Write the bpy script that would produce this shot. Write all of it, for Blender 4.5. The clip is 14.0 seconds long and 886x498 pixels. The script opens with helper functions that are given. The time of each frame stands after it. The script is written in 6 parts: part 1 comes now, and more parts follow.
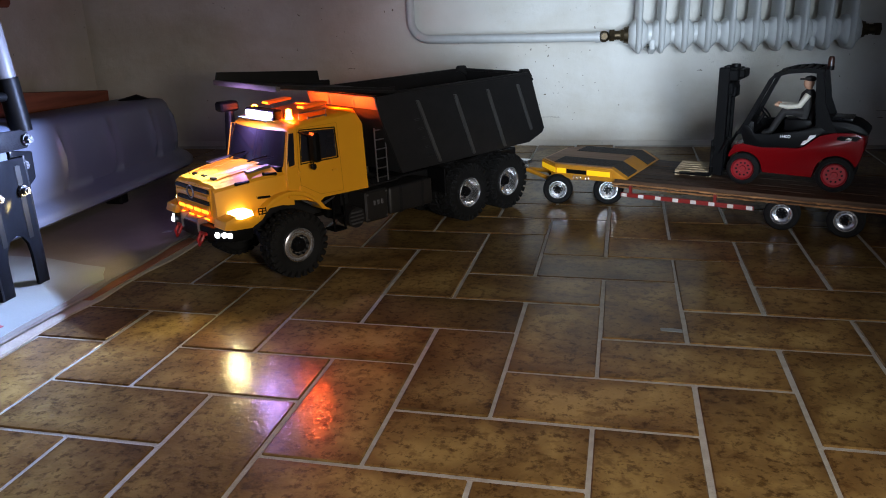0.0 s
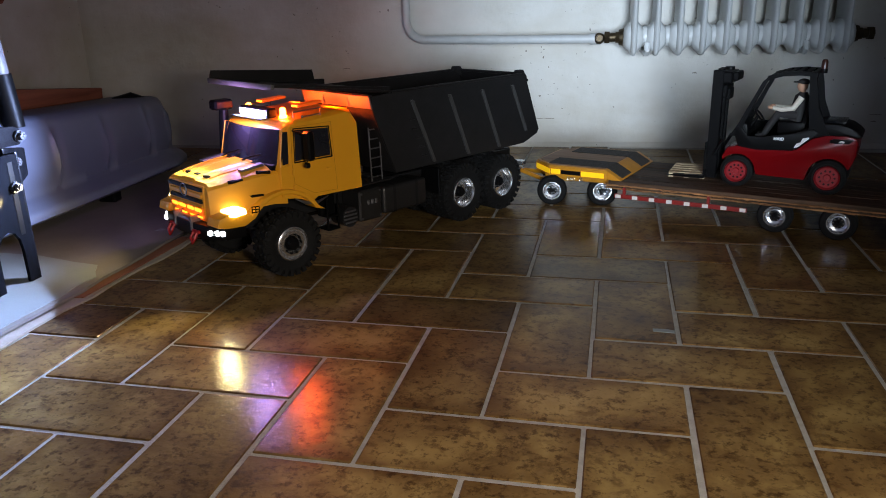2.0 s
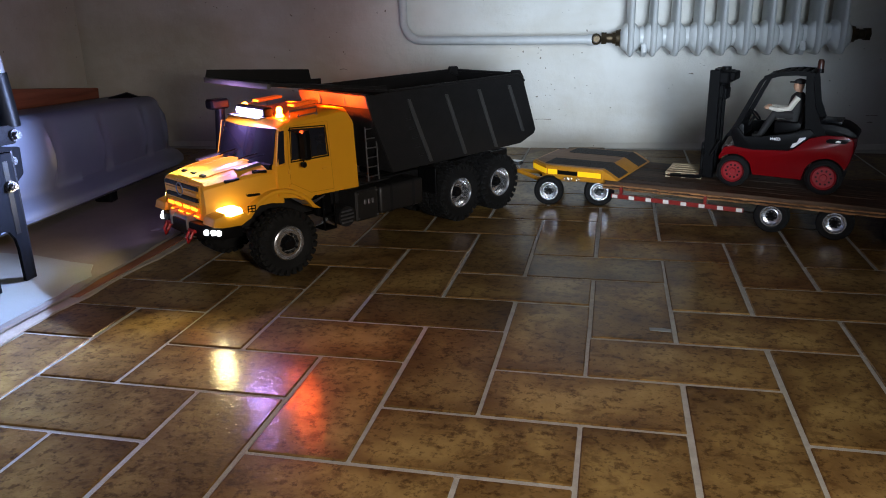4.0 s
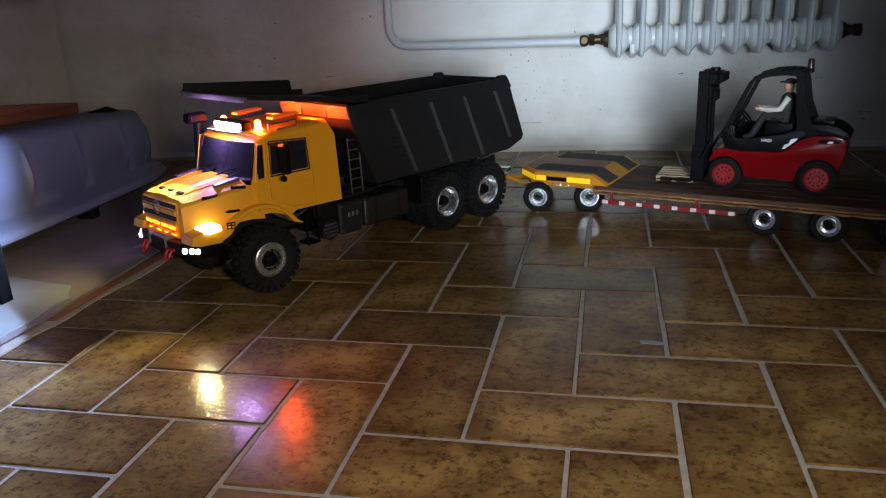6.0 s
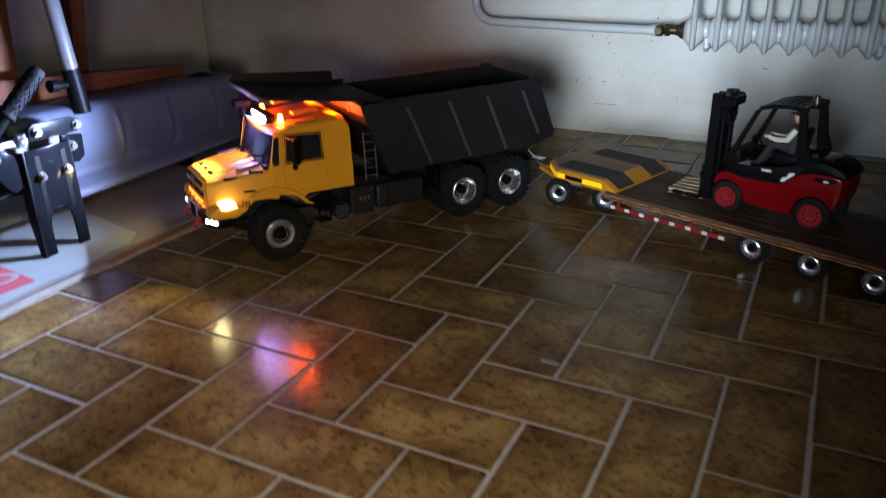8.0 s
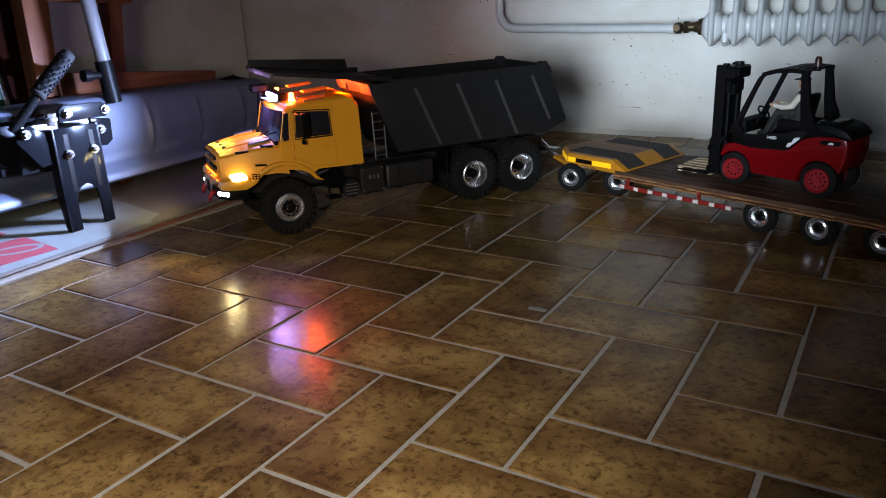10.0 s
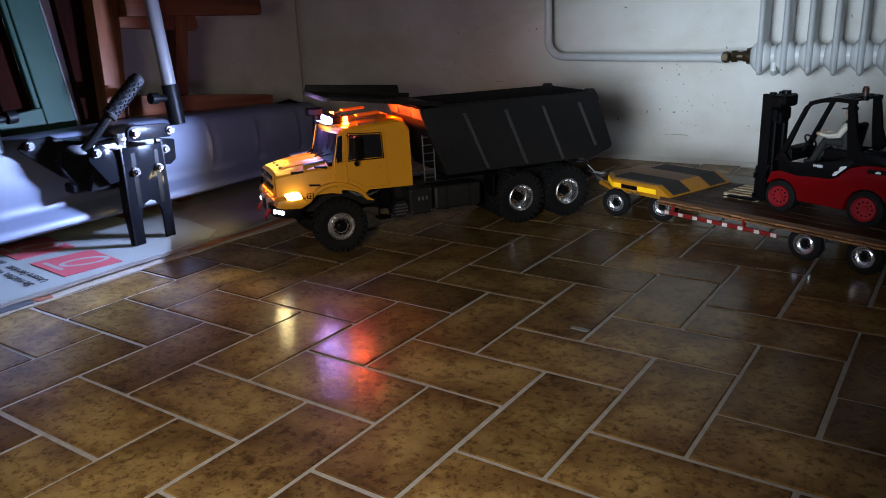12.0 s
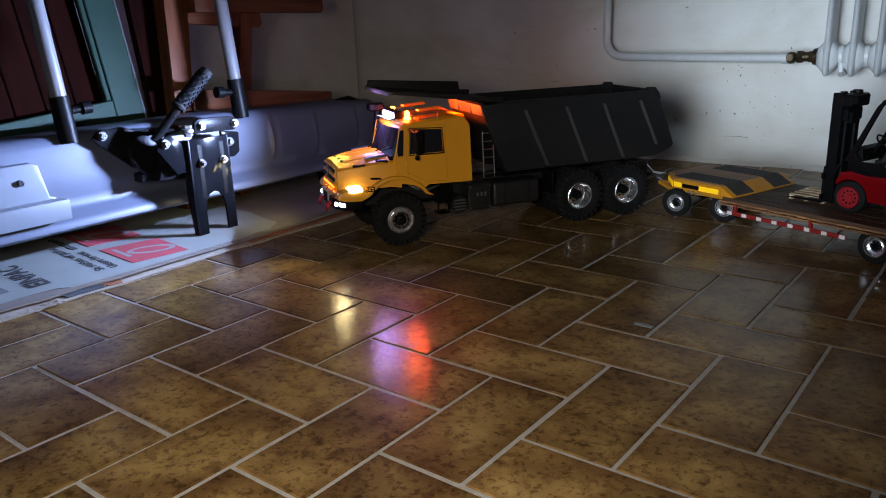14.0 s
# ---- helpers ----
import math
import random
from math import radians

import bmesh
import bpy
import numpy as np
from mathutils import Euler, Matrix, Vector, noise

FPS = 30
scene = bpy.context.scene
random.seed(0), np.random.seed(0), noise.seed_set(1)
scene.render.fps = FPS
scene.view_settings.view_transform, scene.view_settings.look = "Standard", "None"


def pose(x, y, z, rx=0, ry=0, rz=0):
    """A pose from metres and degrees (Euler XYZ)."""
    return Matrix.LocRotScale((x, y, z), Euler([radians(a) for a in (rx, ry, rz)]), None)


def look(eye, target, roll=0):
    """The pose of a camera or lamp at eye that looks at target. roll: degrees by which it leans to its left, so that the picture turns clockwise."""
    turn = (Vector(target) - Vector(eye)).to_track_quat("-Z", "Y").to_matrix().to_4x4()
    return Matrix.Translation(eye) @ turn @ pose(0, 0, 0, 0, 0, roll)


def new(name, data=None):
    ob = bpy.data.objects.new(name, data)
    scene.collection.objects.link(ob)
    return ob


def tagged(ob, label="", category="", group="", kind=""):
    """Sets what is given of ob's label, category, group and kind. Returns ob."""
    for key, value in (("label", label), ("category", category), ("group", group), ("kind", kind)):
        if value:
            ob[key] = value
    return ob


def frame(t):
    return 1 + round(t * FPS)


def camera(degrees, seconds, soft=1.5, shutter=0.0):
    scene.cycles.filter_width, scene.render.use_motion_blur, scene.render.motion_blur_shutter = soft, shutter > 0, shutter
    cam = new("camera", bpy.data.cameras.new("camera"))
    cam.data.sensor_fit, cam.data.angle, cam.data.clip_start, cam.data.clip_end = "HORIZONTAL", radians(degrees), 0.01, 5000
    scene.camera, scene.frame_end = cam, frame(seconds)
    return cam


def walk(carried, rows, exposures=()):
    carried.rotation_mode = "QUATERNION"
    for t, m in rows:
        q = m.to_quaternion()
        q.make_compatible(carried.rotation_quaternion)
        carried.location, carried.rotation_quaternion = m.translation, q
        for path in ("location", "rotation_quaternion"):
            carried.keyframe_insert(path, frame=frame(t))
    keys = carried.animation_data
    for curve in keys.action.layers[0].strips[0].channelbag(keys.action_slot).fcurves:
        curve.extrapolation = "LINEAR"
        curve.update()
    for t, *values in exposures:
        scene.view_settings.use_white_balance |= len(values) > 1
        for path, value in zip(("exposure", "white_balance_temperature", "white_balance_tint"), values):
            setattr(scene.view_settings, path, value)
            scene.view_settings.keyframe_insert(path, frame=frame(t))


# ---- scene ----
cam = camera(60.1, 14.0, soft=0.95, shutter=0.6)
PATH = [
    (0, (0.114, -0.652, 0.396), (-0.325, 1.194, -0.236), -2.0),
    (0.5, (0.113, -0.653, 0.396), (-0.324, 1.194, -0.235), -1.8),
    (1, (0.115, -0.652, 0.396), (-0.321, 1.195, -0.235), -1.7),
    (1.5, (0.116, -0.651, 0.393), (-0.316, 1.198, -0.237), -1.6),
    (2, (0.116, -0.652, 0.393), (-0.31, 1.198, -0.235), -1.5),
    (2.5, (0.116, -0.652, 0.393), (-0.303, 1.2, -0.235), -1.4),
    (3, (0.116, -0.652, 0.392), (-0.301, 1.2, -0.237), -1.3),
    (5.3, (0.132, -0.647, 0.386), (-0.283, 1.214, -0.218), -1.9),
    (5.5, (0.141, -0.634, 0.393), (-0.268, 1.229, -0.209), -2.0),
    (6, (0.129, -0.618, 0.396), (-0.287, 1.238, -0.225), -2.7),
    (6.5, (0.142, -0.6, 0.398), (-0.316, 1.224, -0.282), -3.4),
    (7, (0.177, -0.569, 0.522), (-0.349, 1.212, -0.222), -3.5),
    (7.2, (0.201, -0.561, 0.555), (-0.355, 1.202, -0.21), -3.4),
    (7.5, (0.309, -0.552, 0.577), (-0.385, 1.148, -0.216), -3.6),
    (8, (0.453, -0.604, 0.545), (-0.378, 1.031, -0.254), -0.9),
    (8.2, (0.489, -0.616, 0.514), (-0.333, 1.032, -0.266), 0.5),
    (10.3, (0.567, -0.621, 0.404), (-0.444, 0.977, -0.247), -2.6),
    (10.5, (0.566, -0.631, 0.398), (-0.455, 0.962, -0.251), -2.3),
    (11, (0.572, -0.645, 0.402), (-0.474, 0.937, -0.232), -2.0),
    (11.5, (0.582, -0.651, 0.421), (-0.488, 0.926, -0.186), -2.1),
    (12, (0.584, -0.651, 0.417), (-0.513, 0.913, -0.174), -2.4),
    (12.5, (0.578, -0.657, 0.413), (-0.546, 0.892, -0.166), -2.6),
    (13, (0.571, -0.67, 0.407), (-0.58, 0.862, -0.166), -2.4),
    (13.5, (0.568, -0.672, 0.401), (-0.603, 0.844, -0.173), -2.2),
    (14, (0.566, -0.675, 0.403), (-0.623, 0.826, -0.173), -2.1),
]
walk(cam, [(t, look(eye, target, roll)) for t, eye, target, roll in PATH], [(0, 0.0), (7.5, -0.01), (8.0, -0.06), (10.9, -0.06), (11.4, -0.38), (14, -0.38)])

# ---- light ----
world = bpy.data.worlds.new("night")
scene.world = world
world.use_nodes = True
world.node_tree.nodes["Background"].inputs["Color"].default_value = (0.8, 0.85, 1.0, 1)
world.node_tree.nodes["Background"].inputs["Strength"].default_value = 0.001


def lamp(name, kind, m, power, colour, size=0.01, spot=0.0, blend=0.5, size_y=0.0, spread=180):
    data = bpy.data.lights.new(name, kind)
    data.energy, data.color = power, colour
    if kind == "AREA":
        data.size, data.spread = size, radians(spread)
        if size_y:
            data.shape, data.size_y = "RECTANGLE", size_y
    else:
        data.shadow_soft_size = size
    if kind == "SPOT":
        data.spot_size, data.spot_blend = radians(spot), blend
    ob = new(name, data)
    ob.matrix_world = m
    return ob


# the hand torch that goes with the filming, and the second one that is aimed at the wall
lamp("torch", "SPOT", look((0.38, -0.72, 0.43), (0.0, -0.12, 0.0)), 31.0, (1.0, 0.92, 0.82), 0.07, 92, 1.0)
lamp("wall_torch", "SPOT", look((0.33, -0.72, 0.36), (0.06, 1.42, 0.31)), 230.0, (0.66, 0.81, 1.0), 0.24, 29.5, 1.0)

# ---- materials ----
def mat(name, colour, rough=0.5, metal=0.0, second=None, scale=40.0, amount=0.5, bump=0.0, bump_scale=200.0,
        coat=0.0, fine=0.0, spec=0.5, emit=None, power=0.0, transmission=0.0, alpha=1.0, vary=0.0, coat_rough=0.25):
    """A surface with two scales of variation: soft patches towards a second colour, and a fine grain in bump and roughness."""
    m = bpy.data.materials.new(name)
    m.use_nodes = True
    nt = m.node_tree
    n, l = nt.nodes, nt.links
    b = n["Principled BSDF"]
    b.inputs["Roughness"].default_value = rough
    b.inputs["Metallic"].default_value = metal
    b.inputs["Specular IOR Level"].default_value = spec
    b.inputs["Coat Weight"].default_value = coat
    b.inputs["Coat Roughness"].default_value = coat_rough
    b.inputs["Transmission Weight"].default_value = transmission
    b.inputs["Alpha"].default_value = alpha
    b.inputs["Base Color"].default_value = (*colour, 1)
    if emit:
        b.inputs["Emission Color"].default_value = (*emit, 1)
        b.inputs["Emission Strength"].default_value = power
    tc = n.new("ShaderNodeTexCoord")
    last = None
    if second:
        noise_node = n.new("ShaderNodeTexNoise")
        noise_node.inputs["Scale"].default_value = scale
        noise_node.inputs["Detail"].default_value = 6
        noise_node.inputs["Roughness"].default_value = 0.65
        l.new(tc.outputs["Object"], noise_node.inputs["Vector"])
        ramp = n.new("ShaderNodeValToRGB")
        ramp.color_ramp.elements[0].position, ramp.color_ramp.elements[1].position = 0.5 - 0.22, 0.5 + 0.22
        ramp.color_ramp.elements[0].color = (*colour, 1)
        ramp.color_ramp.elements[1].color = (*[a + (c - a) * amount for a, c in zip(colour, second)], 1)
        l.new(noise_node.outputs["Fac"], ramp.inputs["Fac"])
        last = ramp.outputs["Color"]
    if vary:
        info, hsv = n.new("ShaderNodeObjectInfo"), n.new("ShaderNodeHueSaturation")
        rng = n.new("ShaderNodeMapRange")
        rng.inputs["To Min"].default_value, rng.inputs["To Max"].default_value = 1 - vary, 1 + vary
        l.new(info.outputs["Random"], rng.inputs["Value"])
        l.new(rng.outputs["Result"], hsv.inputs["Value"])
        if last:
            l.new(last, hsv.inputs["Color"])
        else:
            hsv.inputs["Color"].default_value = (*colour, 1)
        last = hsv.outputs["Color"]
    if last:
        l.new(last, b.inputs["Base Color"])
    if bump or fine:
        grain = n.new("ShaderNodeTexNoise")
        grain.inputs["Scale"].default_value = bump_scale
        grain.inputs["Detail"].default_value = 4
        l.new(tc.outputs["Object"], grain.inputs["Vector"])
        if bump:
            bn = n.new("ShaderNodeBump")
            bn.inputs["Strength"].default_value = bump
            bn.inputs["Distance"].default_value = 0.002
            l.new(grain.outputs["Fac"], bn.inputs["Height"])
            l.new(bn.outputs["Normal"], b.inputs["Normal"])
        if fine:
            rr = n.new("ShaderNodeMapRange")
            rr.inputs["To Min"].default_value, rr.inputs["To Max"].default_value = max(rough - fine, 0.02), min(rough + fine, 1)
            l.new(grain.outputs["Fac"], rr.inputs["Value"])
            l.new(rr.outputs["Result"], b.inputs["Roughness"])
    return m


def tile_mat():
    """Glazed brown floor tile: ochre body, dark brown clouds with crisp rims, a glossy uneven glaze."""
    m = bpy.data.materials.new("glazed_tile")
    m.use_nodes = True
    n, l = m.node_tree.nodes, m.node_tree.links
    b = n["Principled BSDF"]
    b.inputs["Specular IOR Level"].default_value = 0.05
    b.inputs["Roughness"].default_value = 0.42
    b.inputs["Coat Weight"].default_value = 0.46
    b.inputs["Coat IOR"].default_value = 1.45
    tc, info = n.new("ShaderNodeTexCoord"), n.new("ShaderNodeObjectInfo")
    shift = n.new("ShaderNodeVectorMath")
    shift.operation = "MULTIPLY_ADD"
    shift.inputs[1].default_value = (1, 1, 1)
    comb = n.new("ShaderNodeCombineXYZ")
    mul = n.new("ShaderNodeMath")
    mul.operation = "MULTIPLY"
    mul.inputs[1].default_value = 37.0
    l.new(info.outputs["Random"], mul.inputs[0])
    l.new(mul.outputs[0], comb.inputs[0]), l.new(mul.outputs[0], comb.inputs[2])
    l.new(tc.outputs["Object"], shift.inputs[0]), l.new(comb.outputs[0], shift.inputs[2])

    def tex(scale, detail, rough, dist=0.0):
        t = n.new("ShaderNodeTexNoise")
        t.inputs["Scale"].default_value, t.inputs["Detail"].default_value = scale, detail
        t.inputs["Roughness"].default_value, t.inputs["Distortion"].default_value = rough, dist
        l.new(shift.outputs[0], t.inputs["Vector"])
        return t

    def ramp(source, stops):
        r = n.new("ShaderNodeValToRGB")
        e = r.color_ramp.elements
        while len(e) < len(stops):
            e.new(0.5)
        for k, (p, c) in zip(e, stops):
            k.position, k.color = p, (*c, 1)
        l.new(source, r.inputs["Fac"])
        return r

    def mix(kind, a, c, fac):
        x = n.new("ShaderNodeMix")
        x.data_type, x.blend_type = "RGBA", kind
        x.inputs["Factor"].default_value = fac
        l.new(a, x.inputs["A"]), l.new(c, x.inputs["B"])
        return x.outputs["Result"]

    clouds = ramp(tex(11, 6, 0.60, 0.3).outputs["Fac"], [(0.30, (0.115, 0.062, 0.021)), (0.47, (0.220, 0.132, 0.042)), (0.66, (0.36, 0.240, 0.080))])
    specks = ramp(tex(110, 4, 0.7, 0.15).outputs["Fac"], [(0.36, (0.26, 0.20, 0.16)), (0.48, (1, 1, 1))])
    blots = ramp(tex(48, 4, 0.65, 0.3).outputs["Fac"], [(0.36, (0.36, 0.28, 0.22)), (0.47, (1, 1, 1))])
    col = mix("MULTIPLY", clouds.outputs["Color"], specks.outputs["Color"], 0.75)
    col = mix("MULTIPLY", col, blots.outputs["Color"], 0.6)
    # the glaze runs darker towards the rim of each tile
    split = n.new("ShaderNodeSeparateXYZ")
    l.new(tc.outputs["Generated"], split.inputs[0])

    def sum_of(kind, a, c):
        x = n.new("ShaderNodeMath")
        x.operation = kind
        for socket, v in zip(x.inputs, (a, c)):
            if isinstance(v, (int, float)):
                socket.default_value = v
            else:
                l.new(v, socket)
        return x.outputs[0]

    far = [sum_of("ABSOLUTE", sum_of("SUBTRACT", split.outputs[k], 0.5), 0.0) for k in (0, 1)]
    rim = sum_of("ADD", sum_of("MAXIMUM", far[0], far[1]), sum_of("MULTIPLY", tex(16, 4, 0.6).outputs["Fac"], 0.30))
    edge = ramp(rim, [(0.46, (1, 1, 1)), (0.66, (0.56, 0.47, 0.44))])
    col = mix("MULTIPLY", col, edge.outputs["Color"], 0.75)
    tone = n.new("ShaderNodeMapRange")
    tone.inputs["To Min"].default_value, tone.inputs["To Max"].default_value = 0.58, 1.06
    l.new(info.outputs["Random"], tone.inputs["Value"])
    hsv = n.new("ShaderNodeHueSaturation")
    hsv.inputs["Saturation"].default_value = 0.98
    l.new(tone.outputs["Result"], hsv.inputs["Value"]), l.new(col, hsv.inputs["Color"])
    l.new(hsv.outputs["Color"], b.inputs["Base Color"])
    g = tex(55, 3, 0.6)
    rr = n.new("ShaderNodeMapRange")
    rr.inputs["To Min"].default_value, rr.inputs["To Max"].default_value = 0.04, 0.16
    l.new(g.outputs["Fac"], rr.inputs["Value"]), l.new(rr.outputs["Result"], b.inputs["Coat Roughness"])
    bn = n.new("ShaderNodeBump")
    bn.inputs["Strength"].default_value, bn.inputs["Distance"].default_value = 0.30, 0.0016
    l.new(tex(130, 4, 0.6).outputs["Fac"], bn.inputs["Height"]), l.new(bn.outputs["Normal"], b.inputs["Normal"]), l.new(bn.outputs["Normal"], b.inputs["Coat Normal"])
    return m


def plaster_mat():
    """Old off-white limewash on rough plaster, with chips, hairline scratches and soft stains."""
    m = bpy.data.materials.new("old_plaster")
    m.use_nodes = True
    n, l = m.node_tree.nodes, m.node_tree.links
    b = n["Principled BSDF"]
    b.inputs["Roughness"].default_value = 0.85
    tc = n.new("ShaderNodeTexCoord")

    def tex(scale, detail, rough, stretch=(1, 1, 1), dist=0.0):
        mp = n.new("ShaderNodeMapping")
        mp.inputs["Scale"].default_value = stretch
        l.new(tc.outputs["Object"], mp.inputs["Vector"])
        t = n.new("ShaderNodeTexNoise")
        t.inputs["Scale"].default_value, t.inputs["Detail"].default_value = scale, detail
        t.inputs["Roughness"].default_value, t.inputs["Distortion"].default_value = rough, dist
        l.new(mp.outputs[0], t.inputs["Vector"])
        return t.outputs["Fac"]

    def ramp(source, stops):
        r = n.new("ShaderNodeValToRGB")
        e = r.color_ramp.elements
        for k, (p, c) in zip(e, stops):
            k.position, k.color = p, (*c, 1)
        l.new(source, r.inputs["Fac"])
        return r.outputs["Color"]

    def times(a, c, fac):
        x = n.new("ShaderNodeMix")
        x.data_type, x.blend_type = "RGBA", "MULTIPLY"
        x.inputs["Factor"].default_value = fac
        l.new(a, x.inputs["A"]), l.new(c, x.inputs["B"])
        return x.outputs["Result"]

    base = ramp(tex(3.0, 4, 0.6), [(0.35, (0.60, 0.575, 0.52)), (0.65, (0.72, 0.70, 0.65))])
    bare = ramp(tex(1.7, 7, 0.62, (0.7, 1, 1.5), 0.3), [(0.34, (0.82, 0.77, 0.68)), (0.52, (1, 1, 1))])
    base = times(base, bare, 1.0)
    fleck = ramp(tex(75, 2, 0.5, (1, 1, 0.8), 0.3), [(0.235, (0.20, 0.17, 0.13)), (0.255, (1, 1, 1))])
    base = times(base, fleck, 0.9)
    chips = ramp(tex(30, 4, 0.6, (1, 1, 1), 0.5), [(0.275, (0.24, 0.21, 0.17)), (0.295, (1, 1, 1))])
    scuff = ramp(tex(16, 5, 0.7, (0.5, 1, 5)), [(0.285, (0.45, 0.42, 0.38)), (0.31, (1, 1, 1))])
    col = times(times(base, chips, 0.9), scuff, 0.7)
    l.new(col, b.inputs["Base Color"])
    bn = n.new("ShaderNodeBump")
    bn.inputs["Strength"].default_value, bn.inputs["Distance"].default_value = 0.75, 0.004
    lumps = n.new("ShaderNodeBump")
    lumps.inputs["Strength"].default_value, lumps.inputs["Distance"].default_value = 0.6, 0.012
    l.new(tex(7, 3, 0.5, (1, 1, 1), 0.4), lumps.inputs["Height"]), l.new(lumps.outputs["Normal"], bn.inputs["Normal"])
    l.new(tex(34, 7, 0.68), bn.inputs["Height"]), l.new(bn.outputs["Normal"], b.inputs["Normal"])
    return m


def wood_mat(name, dark, light, rough=0.5, scale=14.0, vary=0.12, axis=0):
    """Timber with long grain along one axis of the object."""
    m = bpy.data.materials.new(name)
    m.use_nodes = True
    n, l = m.node_tree.nodes, m.node_tree.links
    b = n["Principled BSDF"]
    b.inputs["Roughness"].default_value = rough
    b.inputs["Specular IOR Level"].default_value = 0.08
    tc, mp, info = n.new("ShaderNodeTexCoord"), n.new("ShaderNodeMapping"), n.new("ShaderNodeObjectInfo")
    stretch = [9.0, 9.0, 9.0]
    stretch[axis] = 0.6
    mp.inputs["Scale"].default_value = stretch
    l.new(tc.outputs["Object"], mp.inputs["Vector"])
    l.new(info.outputs["Random"], mp.inputs["Location"])
    t = n.new("ShaderNodeTexNoise")
    t.inputs["Scale"].default_value, t.inputs["Detail"].default_value, t.inputs["Roughness"].default_value = scale, 6, 0.65
    l.new(mp.outputs[0], t.inputs["Vector"])
    r = n.new("ShaderNodeValToRGB")
    r.color_ramp.elements[0].position, r.color_ramp.elements[1].position = 0.33, 0.68
    r.color_ramp.elements[0].color, r.color_ramp.elements[1].color = (*dark, 1), (*light, 1)
    l.new(t.outputs["Fac"], r.inputs["Fac"])
    hsv, rng = n.new("ShaderNodeHueSaturation"), n.new("ShaderNodeMapRange")
    rng.inputs["To Min"].default_value, rng.inputs["To Max"].default_value = 1 - vary, 1 + vary
    l.new(info.outputs["Random"], rng.inputs["Value"]), l.new(rng.outputs["Result"], hsv.inputs["Value"])
    l.new(r.outputs["Color"], hsv.inputs["Color"]), l.new(hsv.outputs["Color"], b.inputs["Base Color"])
    bn = n.new("ShaderNodeBump")
    bn.inputs["Strength"].default_value, bn.inputs["Distance"].default_value = 0.3, 0.001
    l.new(t.outputs["Fac"], bn.inputs["Height"]), l.new(bn.outputs["Normal"], b.inputs["Normal"])
    return m


TILE, PLASTER = tile_mat(), plaster_mat()
GROUT = mat("grey_grout", (0.44, 0.42, 0.38), 0.9, second=(0.27, 0.255, 0.225), scale=60, amount=0.9, bump=0.9, bump_scale=600)
CRACK = mat("bare_mortar", (0.27, 0.235, 0.19), 0.95, second=(0.15, 0.13, 0.105), scale=200, amount=0.8, bump=0.5, bump_scale=900)
CEIL = mat("ceiling_paint", (0.62, 0.6, 0.55), 0.9, second=(0.55, 0.53, 0.48), scale=5, bump=0.2, bump_scale=60)
ENAMEL = mat("radiator_enamel", (0.60, 0.61, 0.60), 0.38, second=(0.45, 0.45, 0.43), scale=25, amount=0.6, bump=0.25, bump_scale=180, fine=0.1)
PIPE = mat("painted_pipe", (0.56, 0.57, 0.56), 0.4, second=(0.42, 0.42, 0.41), scale=40, amount=0.6, bump=0.15, bump_scale=250)
BRASS = mat("dull_brass", (0.11, 0.078, 0.04), 0.45, 0.8, second=(0.04, 0.03, 0.02), scale=120, amount=0.9, bump=0.3, bump_scale=300)
YELLOW = mat("yellow_paint", (0.76, 0.335, 0.009), 0.45, second=(0.70, 0.30, 0.008), scale=30, amount=0.5, coat=0.38, coat_rough=0.42, bump=0.02, bump_scale=600, fine=0.06)
TRAILER_YELLOW = mat("trailer_yellow_paint", (0.55, 0.23, 0.008), 0.45, second=(0.34, 0.14, 0.012), scale=50, amount=0.6, bump=0.06, bump_scale=500, fine=0.08)
BED = mat("matt_black_steel", (0.010, 0.0096, 0.0096), 0.5, second=(0.017, 0.016, 0.016), scale=45, amount=0.8, bump=0.12, bump_scale=700, fine=0.1, spec=0.18)
RIB = mat("worn_rib_edge", (0.05, 0.048, 0.046), 0.42, second=(0.03, 0.03, 0.03), scale=90, amount=0.7)
BLACK = mat("black_plastic", (0.0025, 0.0025, 0.0026), 0.42, second=(0.0045, 0.0045, 0.0048), scale=80, amount=0.6, bump=0.06, bump_scale=900, fine=0.1, spec=0.10)
# lighter than the black body, so headboard and canopy edge look lamplit
CANOPY = mat("lamplit_grey_sheet", (0.11, 0.10, 0.10), 0.5, second=(0.08, 0.075, 0.075), scale=70, amount=0.7, bump=0.05, bump_scale=500)
GLOSSBLACK = mat("gloss_black", (0.004, 0.004, 0.0045), 0.2, second=(0.008, 0.008, 0.0085), scale=60, spec=0.18)
CHASSIS = mat("chassis_grey", (0.012, 0.012, 0.013), 0.42, 0.3, second=(0.024, 0.024, 0.025), scale=70, amount=0.6, bump=0.1, bump_scale=500)
# darker body yellow, painted in for the shade inside the door gap
SEAM = mat("seam_shade_yellow", (0.50, 0.21, 0.004), 0.6, second=(0.36, 0.15, 0.003), scale=200)
TANKM = mat("satin_tank", (0.075, 0.073, 0.072), 0.34, 0.8, second=(0.05, 0.049, 0.048), scale=60, bump=0.05, bump_scale=500)
RUBBER = mat("tyre_rubber", (0.006, 0.006, 0.006), 0.8, second=(0.012, 0.0115, 0.011), scale=90, amount=0.7, bump=0.25, bump_scale=600, spec=0.16)
CHROME = mat("turned_aluminium", (0.78, 0.78, 0.79), 0.24, 0.95, second=(0.68, 0.68, 0.69), scale=40, amount=0.5, fine=0.02, bump_scale=400)
STEEL = mat("bright_steel", (0.30, 0.30, 0.31), 0.48, 1.0, second=(0.20, 0.20, 0.21), scale=120, fine=0.1, bump_scale=300)
